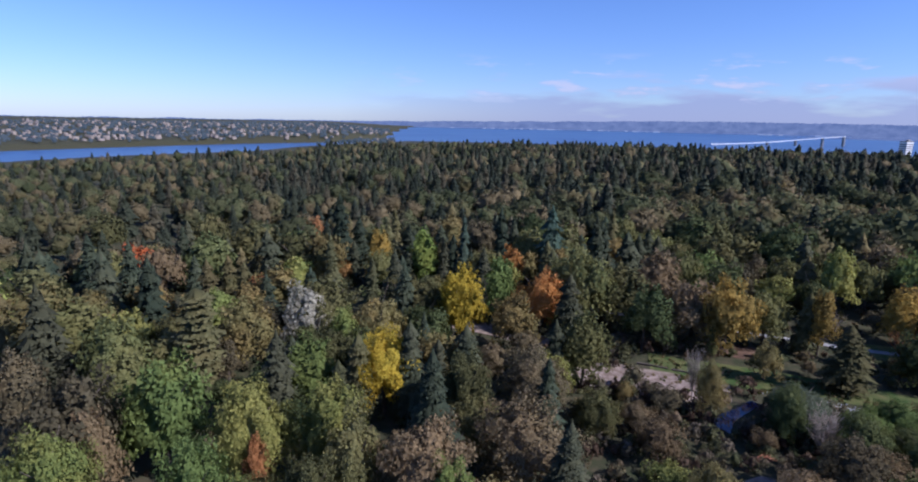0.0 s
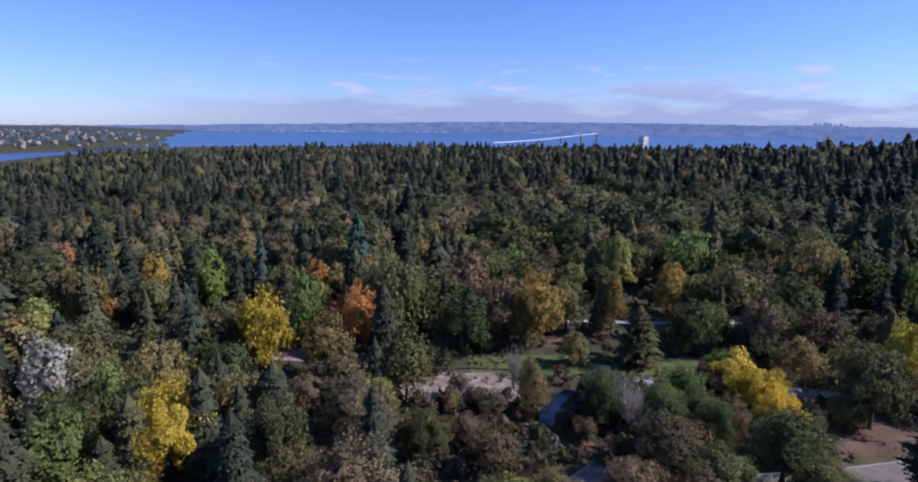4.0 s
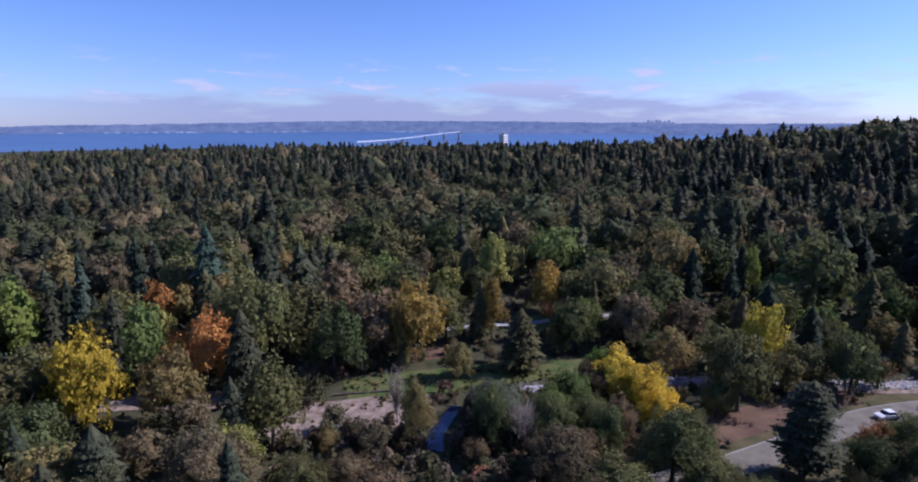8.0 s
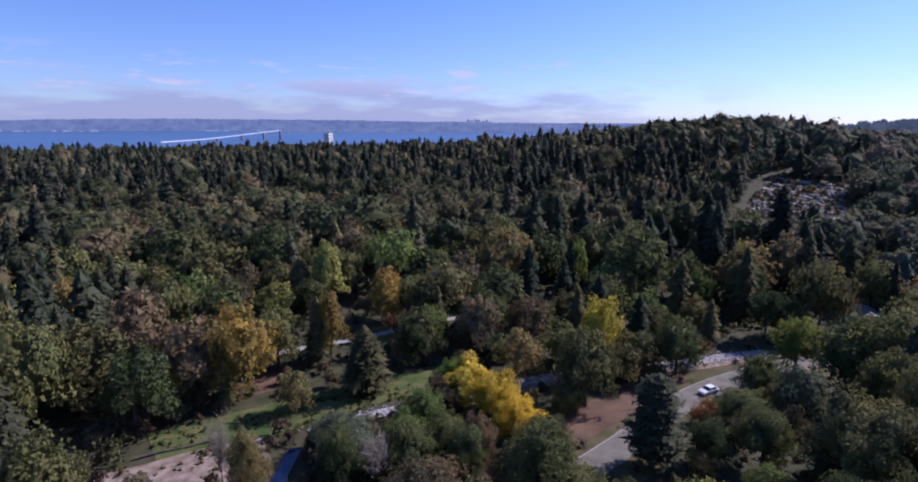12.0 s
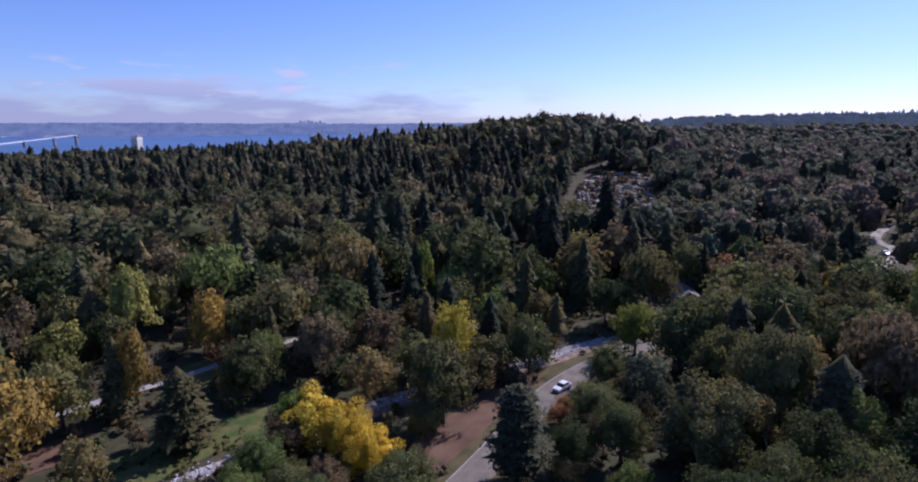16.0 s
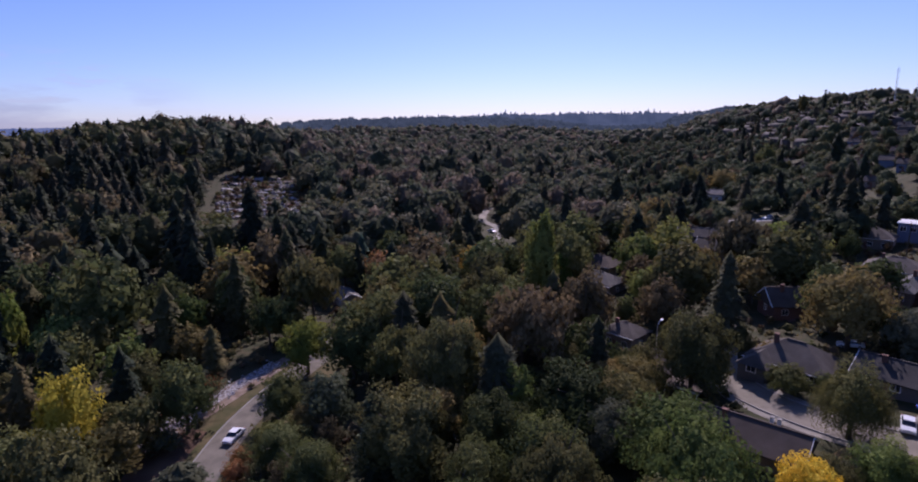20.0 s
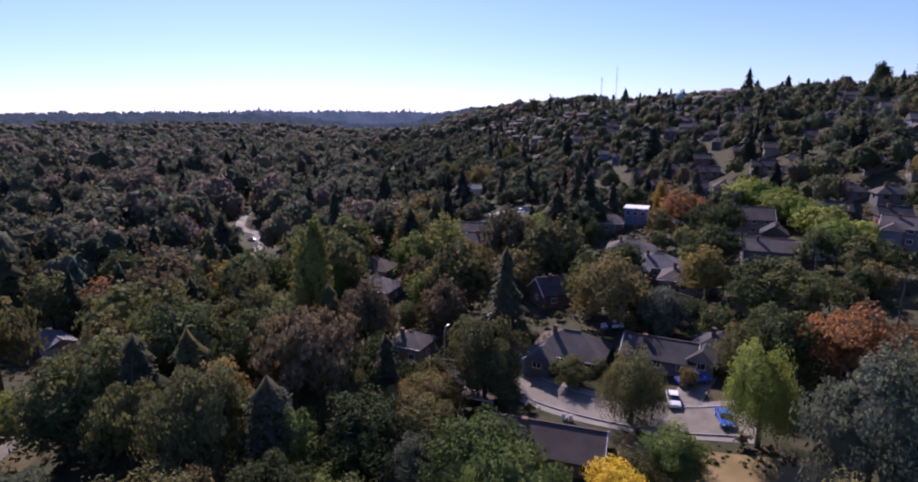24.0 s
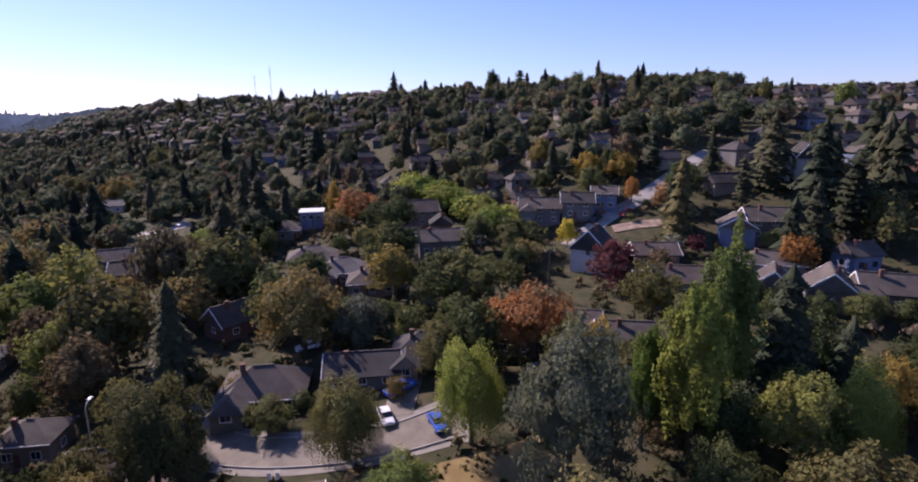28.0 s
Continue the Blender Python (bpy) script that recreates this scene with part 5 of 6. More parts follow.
tree("egg", 89.2, 126.9, 17.1, 3.9, "gold")
tree("egg", 112.9, 132.0, 14.7, 4.2, "gold")
# ---- the distance ----


def haze_backdrop(name, dull, pale, share):
    """A plain far backdrop; the haze of distance is put into its emission colour."""
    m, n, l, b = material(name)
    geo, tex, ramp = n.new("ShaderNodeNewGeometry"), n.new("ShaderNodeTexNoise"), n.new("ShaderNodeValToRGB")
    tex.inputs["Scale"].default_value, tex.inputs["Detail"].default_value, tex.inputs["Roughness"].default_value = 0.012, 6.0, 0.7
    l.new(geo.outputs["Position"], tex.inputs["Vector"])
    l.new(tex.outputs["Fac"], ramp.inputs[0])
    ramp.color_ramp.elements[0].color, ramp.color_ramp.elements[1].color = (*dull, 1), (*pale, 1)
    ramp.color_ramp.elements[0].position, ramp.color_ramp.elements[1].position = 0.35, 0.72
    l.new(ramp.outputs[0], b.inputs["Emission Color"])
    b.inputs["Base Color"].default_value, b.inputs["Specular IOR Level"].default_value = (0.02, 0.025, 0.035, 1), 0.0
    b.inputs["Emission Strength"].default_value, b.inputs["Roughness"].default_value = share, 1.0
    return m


def ridge(name, r, angles, tops, step, spike, mat, label):
    """A far ridge with an uneven line of tree tops."""
    a = np.arange(angles[0], angles[-1], step)
    h = np.interp(a, angles, tops) + np.array([6 * noise.noise((k / 2.5, 0.3, r / 1000)) + 3 * noise.noise((k * 3.0, 2.3, 0)) for k in a])
    h = h + np.abs(rng.normal(size=len(a))) * spike
    rows = np.linspace(0, 1, 7)
    s = np.radians(a)
    v = np.stack([np.stack([(r + 250 * (u - 1) * 0.6) * np.sin(s), (r + 250 * (u - 1) * 0.6) * np.cos(s), -14 + (h + 14) * u], -1) for u in rows], 1)
    i = np.arange(len(a) - 1)[:, None] * 7 + np.arange(6)
    f = np.stack([i, i + 7, i + 8, i + 1], -1).reshape(-1, 4)
    return tagged(new(name, mesh_of(name, v.reshape(-1, 3), f, mat)), label, "far hills", kind="structure")


# blue air haze is painted into these four glowing colours
SHORE = haze_backdrop("far_shore_haze", (0.06, 0.09, 0.175), (0.125, 0.16, 0.25), 1.1)
CITY = haze_backdrop("far_city_haze", (0.13, 0.17, 0.28), (0.17, 0.21, 0.32), 0.85)
SHOREHOUSE = haze_backdrop("far_walls_haze", (0.2, 0.25, 0.36), (0.3, 0.35, 0.46), 0.9)
RIDGE = haze_backdrop("far_ridge_haze", (0.042, 0.062, 0.095), (0.08, 0.105, 0.15), 1.0)
ridge("backdrop", 4800, [-70, -12, -5, 10, 22, 40, 54, 62, 76], [22, 30, 36, 54, 76, 74, 60, 54, 56], 0.05, 2.0, SHORE, "wooded shore far across the lake in haze-blue colour")
ridge("backdrop", 3900, [30, 40, 52, 66, 80], [-14, 10, 34, 40, 44], 0.05, 2.0, SHORE, "low wooded shore across the lake in haze-blue colour")
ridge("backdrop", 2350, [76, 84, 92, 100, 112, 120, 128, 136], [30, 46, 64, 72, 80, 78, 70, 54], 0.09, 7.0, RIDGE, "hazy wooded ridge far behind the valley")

# pale waterfront buildings on the far shore
for k in range(46):
    a, r = radians(rng.choice([3, 8, 14, 17, 30, 44]) + rng.normal() * 1.6), 4560
    t = thing("waterfront_building", pose(r * math.sin(a), r * math.cos(a), -10, 0, 0, -math.degrees(a)), "tiny pale building on the far lake shore", "building", "waterfront of the far shore")
    w, hgt = rng.uniform(8, 34), rng.uniform(4, 10)
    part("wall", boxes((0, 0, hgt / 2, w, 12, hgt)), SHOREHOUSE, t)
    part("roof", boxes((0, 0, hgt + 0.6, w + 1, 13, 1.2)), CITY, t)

# the tall apartment building near the lake, its floors marked by bands of windows
tower = thing("apartment_tower", pose(655, 816, -1, 0, 0, 12), "pale tall apartment block rising over the far trees", "building")
part("wall", boxes((0, 0, 18, 12, 11, 38)), LAMPWHITE, tower)
for k in range(11):
    part("window_band", boxes((0, 0, 3.4 + 3.0 * k, 12.3, 11.3, 0.9)), PANE, tower)
part("roof", boxes((0, 0, 37.4, 12.6, 11.6, 0.8), (2, 0, 39, 4, 4, 2.4)), KERB, tower)
# far city skyline
for k, (off, hgt, wid) in enumerate(((-105, 34, 26), (-72, 42, 24), (-40, 66, 26), (-12, 58, 22), (18, 72, 24), (44, 62, 26), (78, 50, 30), (108, 64, 22), (136, 40, 28))):
    x, y = 3715 + off * 0.6, 2750 - off * 0.8
    t = thing("high_rise", pose(x, y, 40, 0, 0, 37), "office tower far across the lake in blue-grey haze colour", "building", "far skyline")
    part("wall", boxes((0, 0, hgt * 0.3, wid, wid, hgt * 0.6)), CITY, t)
    part("roof", boxes((0, 0, hgt * 0.6 + 2, wid * 0.6, wid * 0.6, 4)), CITY, t)
# the long bridge over the lake
bridge = thing("bridge", pose(0, 0, 0), "long pale road bridge rising over the lake", "bridge")
bp = np.array([(850, 1880, -8.5), (960, 1905, -6), (1060, 1915, 0), (1160, 1920, 9), (1250, 1918, 18), (1320, 1915, 24)])
for a, b in zip(bp[:-1], bp[1:]):
    d = b - a
    m = Matrix.Translation((a + b) / 2) @ Vector(d).to_track_quat("X", "Z").to_matrix().to_4x4()
    part("deck", boxes((0, 0, 0, float(np.linalg.norm(d)) + 1, 14, 2.2)), LAMPWHITE, bridge, at=m)
    part("pier", boxes((b[0], b[1], (b[2] - 12) / 2 - 1, 4, 10, b[2] + 12)), KERB, bridge)
# radio masts on the hill
for x, y, top in ((464, -544, 112), (478, -534, 101)):
    z = float(ground_z(x, y))
    mast = thing("radio_mast", pose(x, y, z), "thin steel lattice radio mast on the hill", "mast", "radio masts")
    h = top - z
    for sx, sy in ((-0.7, -0.5), (0.7, -0.5), (0, 0.7)):
        part("leg", boxes((sx, sy, h / 2, 0.16, 0.16, h)), STEEL, mast)
    for k in range(int(h / 4)):
        part("brace", boxes((0, -0.5, 2 + 4 * k, 1.5, 0.1, 0.12), (0, 0.1, 4 * k + 3, 0.1, 1.2, 0.12)), STEEL, mast)
# a domed church on the skyline
dome_z = float(ground_z(333, -463))
church = thing("domed_church", pose(333, -463, dome_z), "church with a pale green dome on the skyline", "church")
part("wall", boxes((0, 0, 4, 13, 13, 10)), WALLS[3], church)
bm = bmesh.new()
bmesh.ops.create_uvsphere(bm, u_segments=16, v_segments=10, radius=5.2, matrix=Matrix.Translation((0, 0, 9)))
part("dome", bm, surface("copper_green", (0.2, 0.28, 0.25), (0.28, 0.36, 0.32)), church)
bm = bmesh.new()
bmesh.ops.create_cone(bm, cap_ends=True, segments=8, radius1=1.2, radius2=0.2, depth=3.4, matrix=Matrix.Translation((0, 0, 15.6)))
part("cupola", bm, LAMPWHITE, church)


def blocks(name, places, mats, label, size=(9, 8, 6)):
    """Small far houses as one mesh: box and gabled roof each."""
    pv, pf, n = [], [], 0
    base = np.array([(-1, -1, 0), (1, -1, 0), (1, 1, 0), (-1, 1, 0), (-1, -1, 1), (1, -1, 1), (1, 1, 1), (-1, 1, 1), (-1, 0, 1.4), (1, 0, 1.4)]) * [0.5, 0.5, 1]
    faces = np.array([(0, 1, 5, 4), (1, 2, 6, 5), (2, 3, 7, 6), (3, 0, 4, 7), (4, 5, 9, 8), (6, 7, 8, 9), (5, 6, 9, 9), (7, 4, 8, 8)])[:6]
    for x, y in places:
        s = np.array(size) * rng.uniform(0.7, 1.5, 3)
        a = rng.uniform(0, 6.28)
        v = base * s
        pv.append(np.stack([v[:, 0] * math.cos(a) - v[:, 1] * math.sin(a) + x, v[:, 0] * math.sin(a) + v[:, 1] * math.cos(a) + y, v[:, 2] + float(ground_z(x, y)) + 1], 1))
        pf.append(faces + n)
        n += 10
    return tagged(new(name, mesh_of(name, np.concatenate(pv), np.concatenate(pf), mats)), label, "houses", kind="stuff")


shore_spots = []
for _ in range(900):
    a, r = radians(rng.uniform(-58, -6)), rng.uniform(1300, 2350)
    x, y = r * math.sin(a), r * math.cos(a)
    if -6 < ground_z(x, y):
        shore_spots.append((x, y))
blocks("far_houses", shore_spots, WALLS[3], "many small pale houses on the far shore of the bay", (8, 7, 4.5))
# ---- the houses higher up the hill ----


GRIDS = {}


def open_at(x, y, some="trees"):
    taken = TAKEN if some == "trees" else HARD
    grid = GRIDS.setdefault(some, {})
    if len(taken) != grid.get("n"):
        grid.clear()
        grid["n"] = len(taken)
        for a, b, r in taken:
            for i in range(int((a - r) // 20), int((a + r) // 20) + 1):
                for j in range(int((b - r) // 20), int((b + r) // 20) + 1):
                    grid.setdefault((i, j), []).append((a, b, r))
    return all((x - a) ** 2 + (y - b) ** 2 > r * r for a, b, r in grid.get((int(x // 20), int(y // 20)), ()))


def spots(r0, r1, gap, a0=-54, a1=207, shake=0.45):
    """Places on a shaken grid round the camera's line, between two distances."""
    n = int(r1 / gap) + 2
    ij = np.stack(np.meshgrid(np.arange(-n, n), np.arange(-n, n), indexing="ij"), -1).reshape(-1, 2)
    p = (ij + rng.uniform(-shake, shake, ij.shape)) * gap
    r, a = np.hypot(*p.T), np.degrees(np.arctan2(p[:, 0], p[:, 1]))
    a = np.where(a < -100, a + 360, a)
    return p[(r >= r0) & (r < r1) & (a > a0) & (a < a1)] + [28, 22]


FAR_HOUSES = []
for k, (rf, wl_, cv, hh, ww) in enumerate((("hip", 1, 0, 3.2, 12), ("gable", 4, 1, 4.4, 10), ("gable", 3, 2, 3.4, 11), ("hip", 1, 1, 4.6, 12), ("gable", 2, 0, 4.4, 10), ("gable", 3, 1, 3.2, 12))):
    FAR_HOUSES.append((rf, wl_, cv, hh, ww))
sources = []
SAY_WALL = ("white", "grey", "blue", "tan", "brick")
SAY_ROOF = ("grey", "dark", "brown", "pale")
for x, y in spots(105, 520, 20, 118, 208, 0.3):
    w = float(slope_way(x, y))
    if w < 62 or not open_at(x, y) or rng.random() < (0.1 if x > 60 else 0.2):
        continue
    k = int(rng.integers(6))
    turn = float(rng.choice([28, 118, 30, 26, 208])) + rng.uniform(-8, 8)
    clear(x, y, 7.0)
    back = math.hypot(52 - x, 22 - y)
    clear(x + 10 * (52 - x) / back, y + 10 * (22 - y) / back, 4.5, False)
    if k < len(sources) and len(sources) == 6:
        copy_thing(sources[k], pose(x, y, float(ground_z(x, y)), 0, 0, turn))
        continue
    if len(sources) < 6:
        rf, wl_, cv, hh, ww = FAR_HOUSES[len(sources)]
        sources.append(house(x, y, turn, ww * 0.7, 6.4, hh * 0.85, rf, 2.2, wl_, cv, f"{SAY_WALL[wl_]} house with a {SAY_ROOF[cv]} roof on the hillside", plain_far=True))

upper = [(x, y) for x, y in spots(520, 900, 22, 128, 200) if slope_way(x, y) > 90 and rng.random() < 0.6]
for x, y in upper:
    clear(x, y, 6.5)
blocks("hilltop_houses", upper, ROOFS[0], "many small grey-roofed houses near the top of the hill", (8.5, 7, 5.5))

# ---- the wild woods ----


def needle_share(x, y):
    r, a = math.hypot(x, y), math.degrees(math.atan2(x, y))
    v = noise.noise((x / 70, y / 70, 3.0))
    if slope_way(x, y) > 10:
        return 0.03 + 0.1 * v if r < 210 else 0.16 + 0.3 * v
    near = np.interp(a, [-45, -10, 12, 24, 50, 60, 76, 84, 120], [0.3, 0.4, 0.3, 0.05, 0.03, 0.04, 0.05, 0.06, 0.06])
    mid = np.interp(a, [-45, -10, 16, 24, 46, 56, 74, 82, 120], [0.45, 0.65, 0.6, 0.12, 0.12, 0.75, 0.7, 0.25, 0.22])
    far = np.interp(a, [-45, -10, 70, 80, 90, 120], [0.5, 0.7, 0.8, 0.5, 0.25, 0.22])
    s = np.interp(r, [120, 210, 330, 400, 2000], [near, mid, mid, far, far])
    s = s * np.interp(x, [470, 560], [1.0, 0.2 if y < 300 else 0.9])
    return s + 0.4 * v * min(1, s * 3)


SLOPE = ("green", "green", "green", "bright", "olive", "green", "green")
BROADS = ("green", "green", "olive", "green", "brown", "bright", "olive")
for x, y in spots(34, 205, 10.6):
    if not open_at(x, y):
        continue
    r, a = math.hypot(x - 28, y - 22), math.degrees(math.atan2(x - 28, y - 22))
    hill = slope_way(x, y) > 0
    glade = 0.26 * y < x < 64 and 58 < y < 132 or 60 <= x < 92 and 62 < y < 100
    if glade:
        if y > 92 or 40 < x < 60 and y > 72:
            tree("bush", x, y, rng.uniform(2.5, 4.5), None, ("brown", "brown", "olive", "green")[int(rng.integers(4))])
        else:
            tree(("broad", "egg", "bush", "broad", "flat")[int(rng.integers(5))], x, y, rng.uniform(5.0, 9.0), rng.uniform(3.4, 5.2), ("brown", "olive", "green", "brown", "bright")[int(rng.integers(5))])
        continue
    low = np.interp(r, [60, 130, 190], [0.8, 0.9, 1.0])
    if 86 < a < 140 and not hill:
        low = 1.0
    if 22 < a < 84:
        low = np.interp(r, [60, 110, 160], [0.5, 0.65, 1.0])
    if rng.random() < needle_share(x, y):
        kind = ("cedar", "fir", "cedar", "cedar", "fir")[int(rng.integers(5))]
        tree(kind, x, y, rng.uniform(14, 23) * low, None, ("conifer", "conifer", "conifer", "cedar", "blue")[int(rng.choice(5, p=[0.2, 0.2, 0.17, 0.4, 0.03]))])
    elif rng.random() < (0.1 if not 22 < a < 84 else 0.5 if r < 130 else 0.2):
        tree("bush", x, y, rng.uniform(3.5, 6.5), None, ("brown", "olive", "brown", "green", "olive", "brown") [int(rng.integers(6))] if 22 < a < 84 else BROADS[int(rng.integers(6))])
    else:
        kind = ("broad", "egg", "broad", "broad", "flat")[int(rng.integers(5))]
        high = rng.uniform(11, 20) * low if not hill else rng.uniform(6, 13.5)
        tree(kind, x, y, high, rng.uniform(0.4, 0.54) * high, (SLOPE if hill else BROADS)[int(rng.integers(7))])


def woods(name, places, templates, mat, label, high):
    """Far woods: one mesh of many trees."""
    pv, pf, tone, n = [], [], [], 0
    places = np.array(places)
    zs = ground_z(places[:, 0], places[:, 1])
    for (x, y), z in zip(places, zs):
        v, f = templates[int(rng.integers(len(templates)))]
        s = rng.uniform(*high) * (0.86, 1.0, 1.0, 1.1)[int(rng.integers(4))] * np.interp(math.degrees(math.atan2(x, y)), [-40, 0, 15], [0.55, 0.8, 1.0]) * (1 + 0.25 * noise.noise((x / 45, y / 45, 7.0)))
        a = rng.uniform(0, 6.283)
        c, t = math.cos(a), math.sin(a)
        sx = s * rng.uniform(0.85, 1.25)
        tone.append(np.full(len(v), rng.random(), np.float32))
        pv.append(np.stack([(v[:, 0] * c - v[:, 1] * t) * sx + x, (v[:, 0] * t + v[:, 1] * c) * sx + y, v[:, 2] * s + z - 0.3], 1))
        pf.append(f + n)
        n += len(v)
    me = mesh_of(name, np.concatenate(pv), np.concatenate(pf), mat)
    me.attributes.new("tree_tone", "FLOAT", "POINT").data.foreach_set("value", np.concatenate(tone))
    return tagged(new(name, me), label, "woods", kind="stuff")


def unit(mesh_vf, h):
    return mesh_vf[0] / h, mesh_vf[1]


MID_LEAF = [unit(crown_mesh("c", 220 + s, 520, 0.5, 13.2, 6.2, 20 + 2 * s, ("round", "egg", "flat", "round")[s % 4], 0.88, 12, 8), 11.5) for s in range(8)]
MID_FIR = [unit(conifer_mesh(230 + s, 25, 6.6 + 0.4 * (s % 3), 13, 8, 5, 0.38, 0.62 + 0.06 * (s % 2), 0.75), 25) for s in range(6)]
FAR_LEAF = [unit(crown_mesh("c", 200 + s, 120, 0.62, 13.2, 6.4, 18, ("round", "egg")[s % 2], 0.92, 10, 6), 13) for s in range(6)]
FAR_FIR = [unit(conifer_mesh(210 + s, 25, 7.0 + 0.5 * (s % 3), 9, 6, 2, 0.4, 0.6, 1.2), 25) for s in range(6)]
DIM_LEAF = [unit(crown_mesh("c", 240 + s, 16, 1.6, 13.5, 7.0, 12, "round", 0.95, 8, 5), 13) for s in range(4)]


def stand(r0, r1, gap, leaf, fir, tag, a0=-54, a1=207, lo=10, hi=17, mat=WOODS_LEAF):
    ll, ff = [], []
    for x, y in spots(r0, r1, gap, a0, a1):
        r, a = math.hypot(x, y), math.degrees(math.atan2(x, y))
        if r > np.interp(a, [-45, -15, 5], [640, 800, 3000]) or not open_at(x, y) or ground_z(x, y) < -3 or slope_way(x, y) > 340:
            continue
        (ff if fir and rng.random() < needle_share(x, y) else ll).append((x, y))
    woods("broadleaf_woods", ll, leaf, mat, "broadleaf woods turning from green to brown" + tag, (lo, hi))
    if ff:
        woods("conifer_woods", ff, fir, WOODS_NEEDLE, "dense dark conifer woods" + tag, (14, 26) if a1 < 150 else (10, 18))


stand(200, 460, 12.5, MID_LEAF, MID_FIR, " behind the park", -54, 78, 15, 20)
stand(200, 460, 13.5, MID_LEAF, MID_FIR, " in the valley", 78, 118, 14, 21, VALLEY_HAZE_LEAF)
stand(200, 460, 10.5, MID_LEAF, MID_FIR, " between houses", 118, 207, 6.5, 11.5, HILL_HAZE_LEAF)
stand(460, 1000, 14, FAR_LEAF, FAR_FIR, " further off", -54, 78, 16, 22)
stand(460, 960, 15, FAR_LEAF, FAR_FIR, " down the valley", 78, 118, 16, 24, VALLEY_HAZE_LEAF)
stand(460, 1150, 13, FAR_LEAF, FAR_FIR, " up the hill", 112, 207, 8, 13, HILL_HAZE_LEAF)
stand(960, 1500, 22, DIM_LEAF, None, " in the distance", 76, 142, 14, 24, VALLEY_HAZE_LEAF)
# the farthest trees glow dull blue: haze painted into their colour
stand(1500, 2330, 27, DIM_LEAF, None, " on the far side of the valley", 78, 130, 12, 26, haze_backdrop("far_valley_woods_haze", (0.026, 0.038, 0.05), (0.06, 0.08, 0.105), 0.9))

# ---- undergrowth ----
LOW = [unit(crown_mesh("c", 260 + s, 26, 0.4, 3.0, 1.6, 8, "round", 0.82, 6, 3), 3.0) for s in range(6)]
thicket, twiggy = [], []
for x, y in spots(36, 215, 4.2):
    if open_at(x, y, "all") and rng.random() < 0.85:
        (twiggy if noise.noise((x / 30, y / 30, 1.0)) + rng.uniform(-0.4, 0.4) > 0.05 else thicket).append((x, y))
woods("undergrowth", thicket, LOW, WOODS_LEAF, "low green and brown undergrowth between the trees", (1.4, 3.2))
woods("undergrowth", twiggy, LOW, foliage("brown_shrubs", [(0.07, 0.05, 0.03), (0.1, 0.075, 0.045), (0.13, 0.11, 0.075), (0.09, 0.085, 0.04)], False, patch=0.2), "brown twiggy shrubs and fading bracken", (1.2, 3.0))
brush = [(x, y) for x, y in spots(30, 130, 2.9, -20, 80) if (0.26 * y < x < 64 and 56 < y < 132 or 60 <= x < 96 and 58 < y < 100) and open_at(x, y, "all")]
TWIG = [unit(crown_mesh("c", 270 + s, 90, 0.24, 3.0, 1.35, 9, "egg", 0.66, 6, 3), 3.0) for s in range(6)]
woods("undergrowth", brush, TWIG, foliage("fading_thicket", [(0.085, 0.06, 0.04), (0.12, 0.09, 0.06), (0.09, 0.085, 0.045), (0.14, 0.12, 0.085), (0.07, 0.075, 0.035)], False, patch=0.15), "dense fading brown thicket round the clearing", (2.0, 4.2))
patch = [(x, y) for x, y in zip(rng.uniform(346, 480, 260), rng.uniform(42, 96, 260))]
woods("garden_shrubs", patch, LOW, foliage("garden_leaves", [(0.09, 0.07, 0.04), (0.15, 0.09, 0.05), (0.08, 0.095, 0.04), (0.12, 0.1, 0.05)], False, patch=0.15), "brown and green shrubs between the garden terraces", (1.5, 4.5))
tufts = []
for corners, number in ((((44, 113), (91, 97), (99, 104.5), (48, 127)), 900), (((24, 108), (57, 101), (60, 111), (32, 125)), 260), (((86, -33), (62, -46), (54, -32), (84, -24)), 320), (((96, 46), (128, 42), (132, 50), (98, 55)), 420)):
    c = np.array(corners, float)
    for u, v in rng.random((number, 2)):
        p = (c[0] * (1 - u) + c[1] * u) * (1 - v) + (c[3] * (1 - u) + c[2] * u) * v
        if noise.noise((p[0] / 6, p[1] / 6, 4.0)) > -0.05:
            tufts.append(p)
woods("grass_tufts", tufts, LOW, foliage("weedy_grass", [(0.05, 0.075, 0.02), (0.09, 0.095, 0.03), (0.14, 0.11, 0.05), (0.1, 0.085, 0.04)], False, patch=0.2), "tufts of long grass and weeds", (0.3, 0.9))
# ---- the far shore's trees ----
pts = []
for _ in range(2600):
    a, r = radians(rng.uniform(-60, -6)), rng.uniform(1170, 2450)
    x, y = r * math.sin(a), r * math.cos(a)
    if ground_z(x, y) > -4:
        pts.append((x, y))
# grey-blue emission on these trees stands in for haze over the bay
woods("far_shore_woods", pts, DIM_LEAF, haze_backdrop("bay_woods_haze", (0.035, 0.05, 0.055), (0.07, 0.085, 0.085), 0.9), "wooded slopes with houses across the bay", (12, 18))

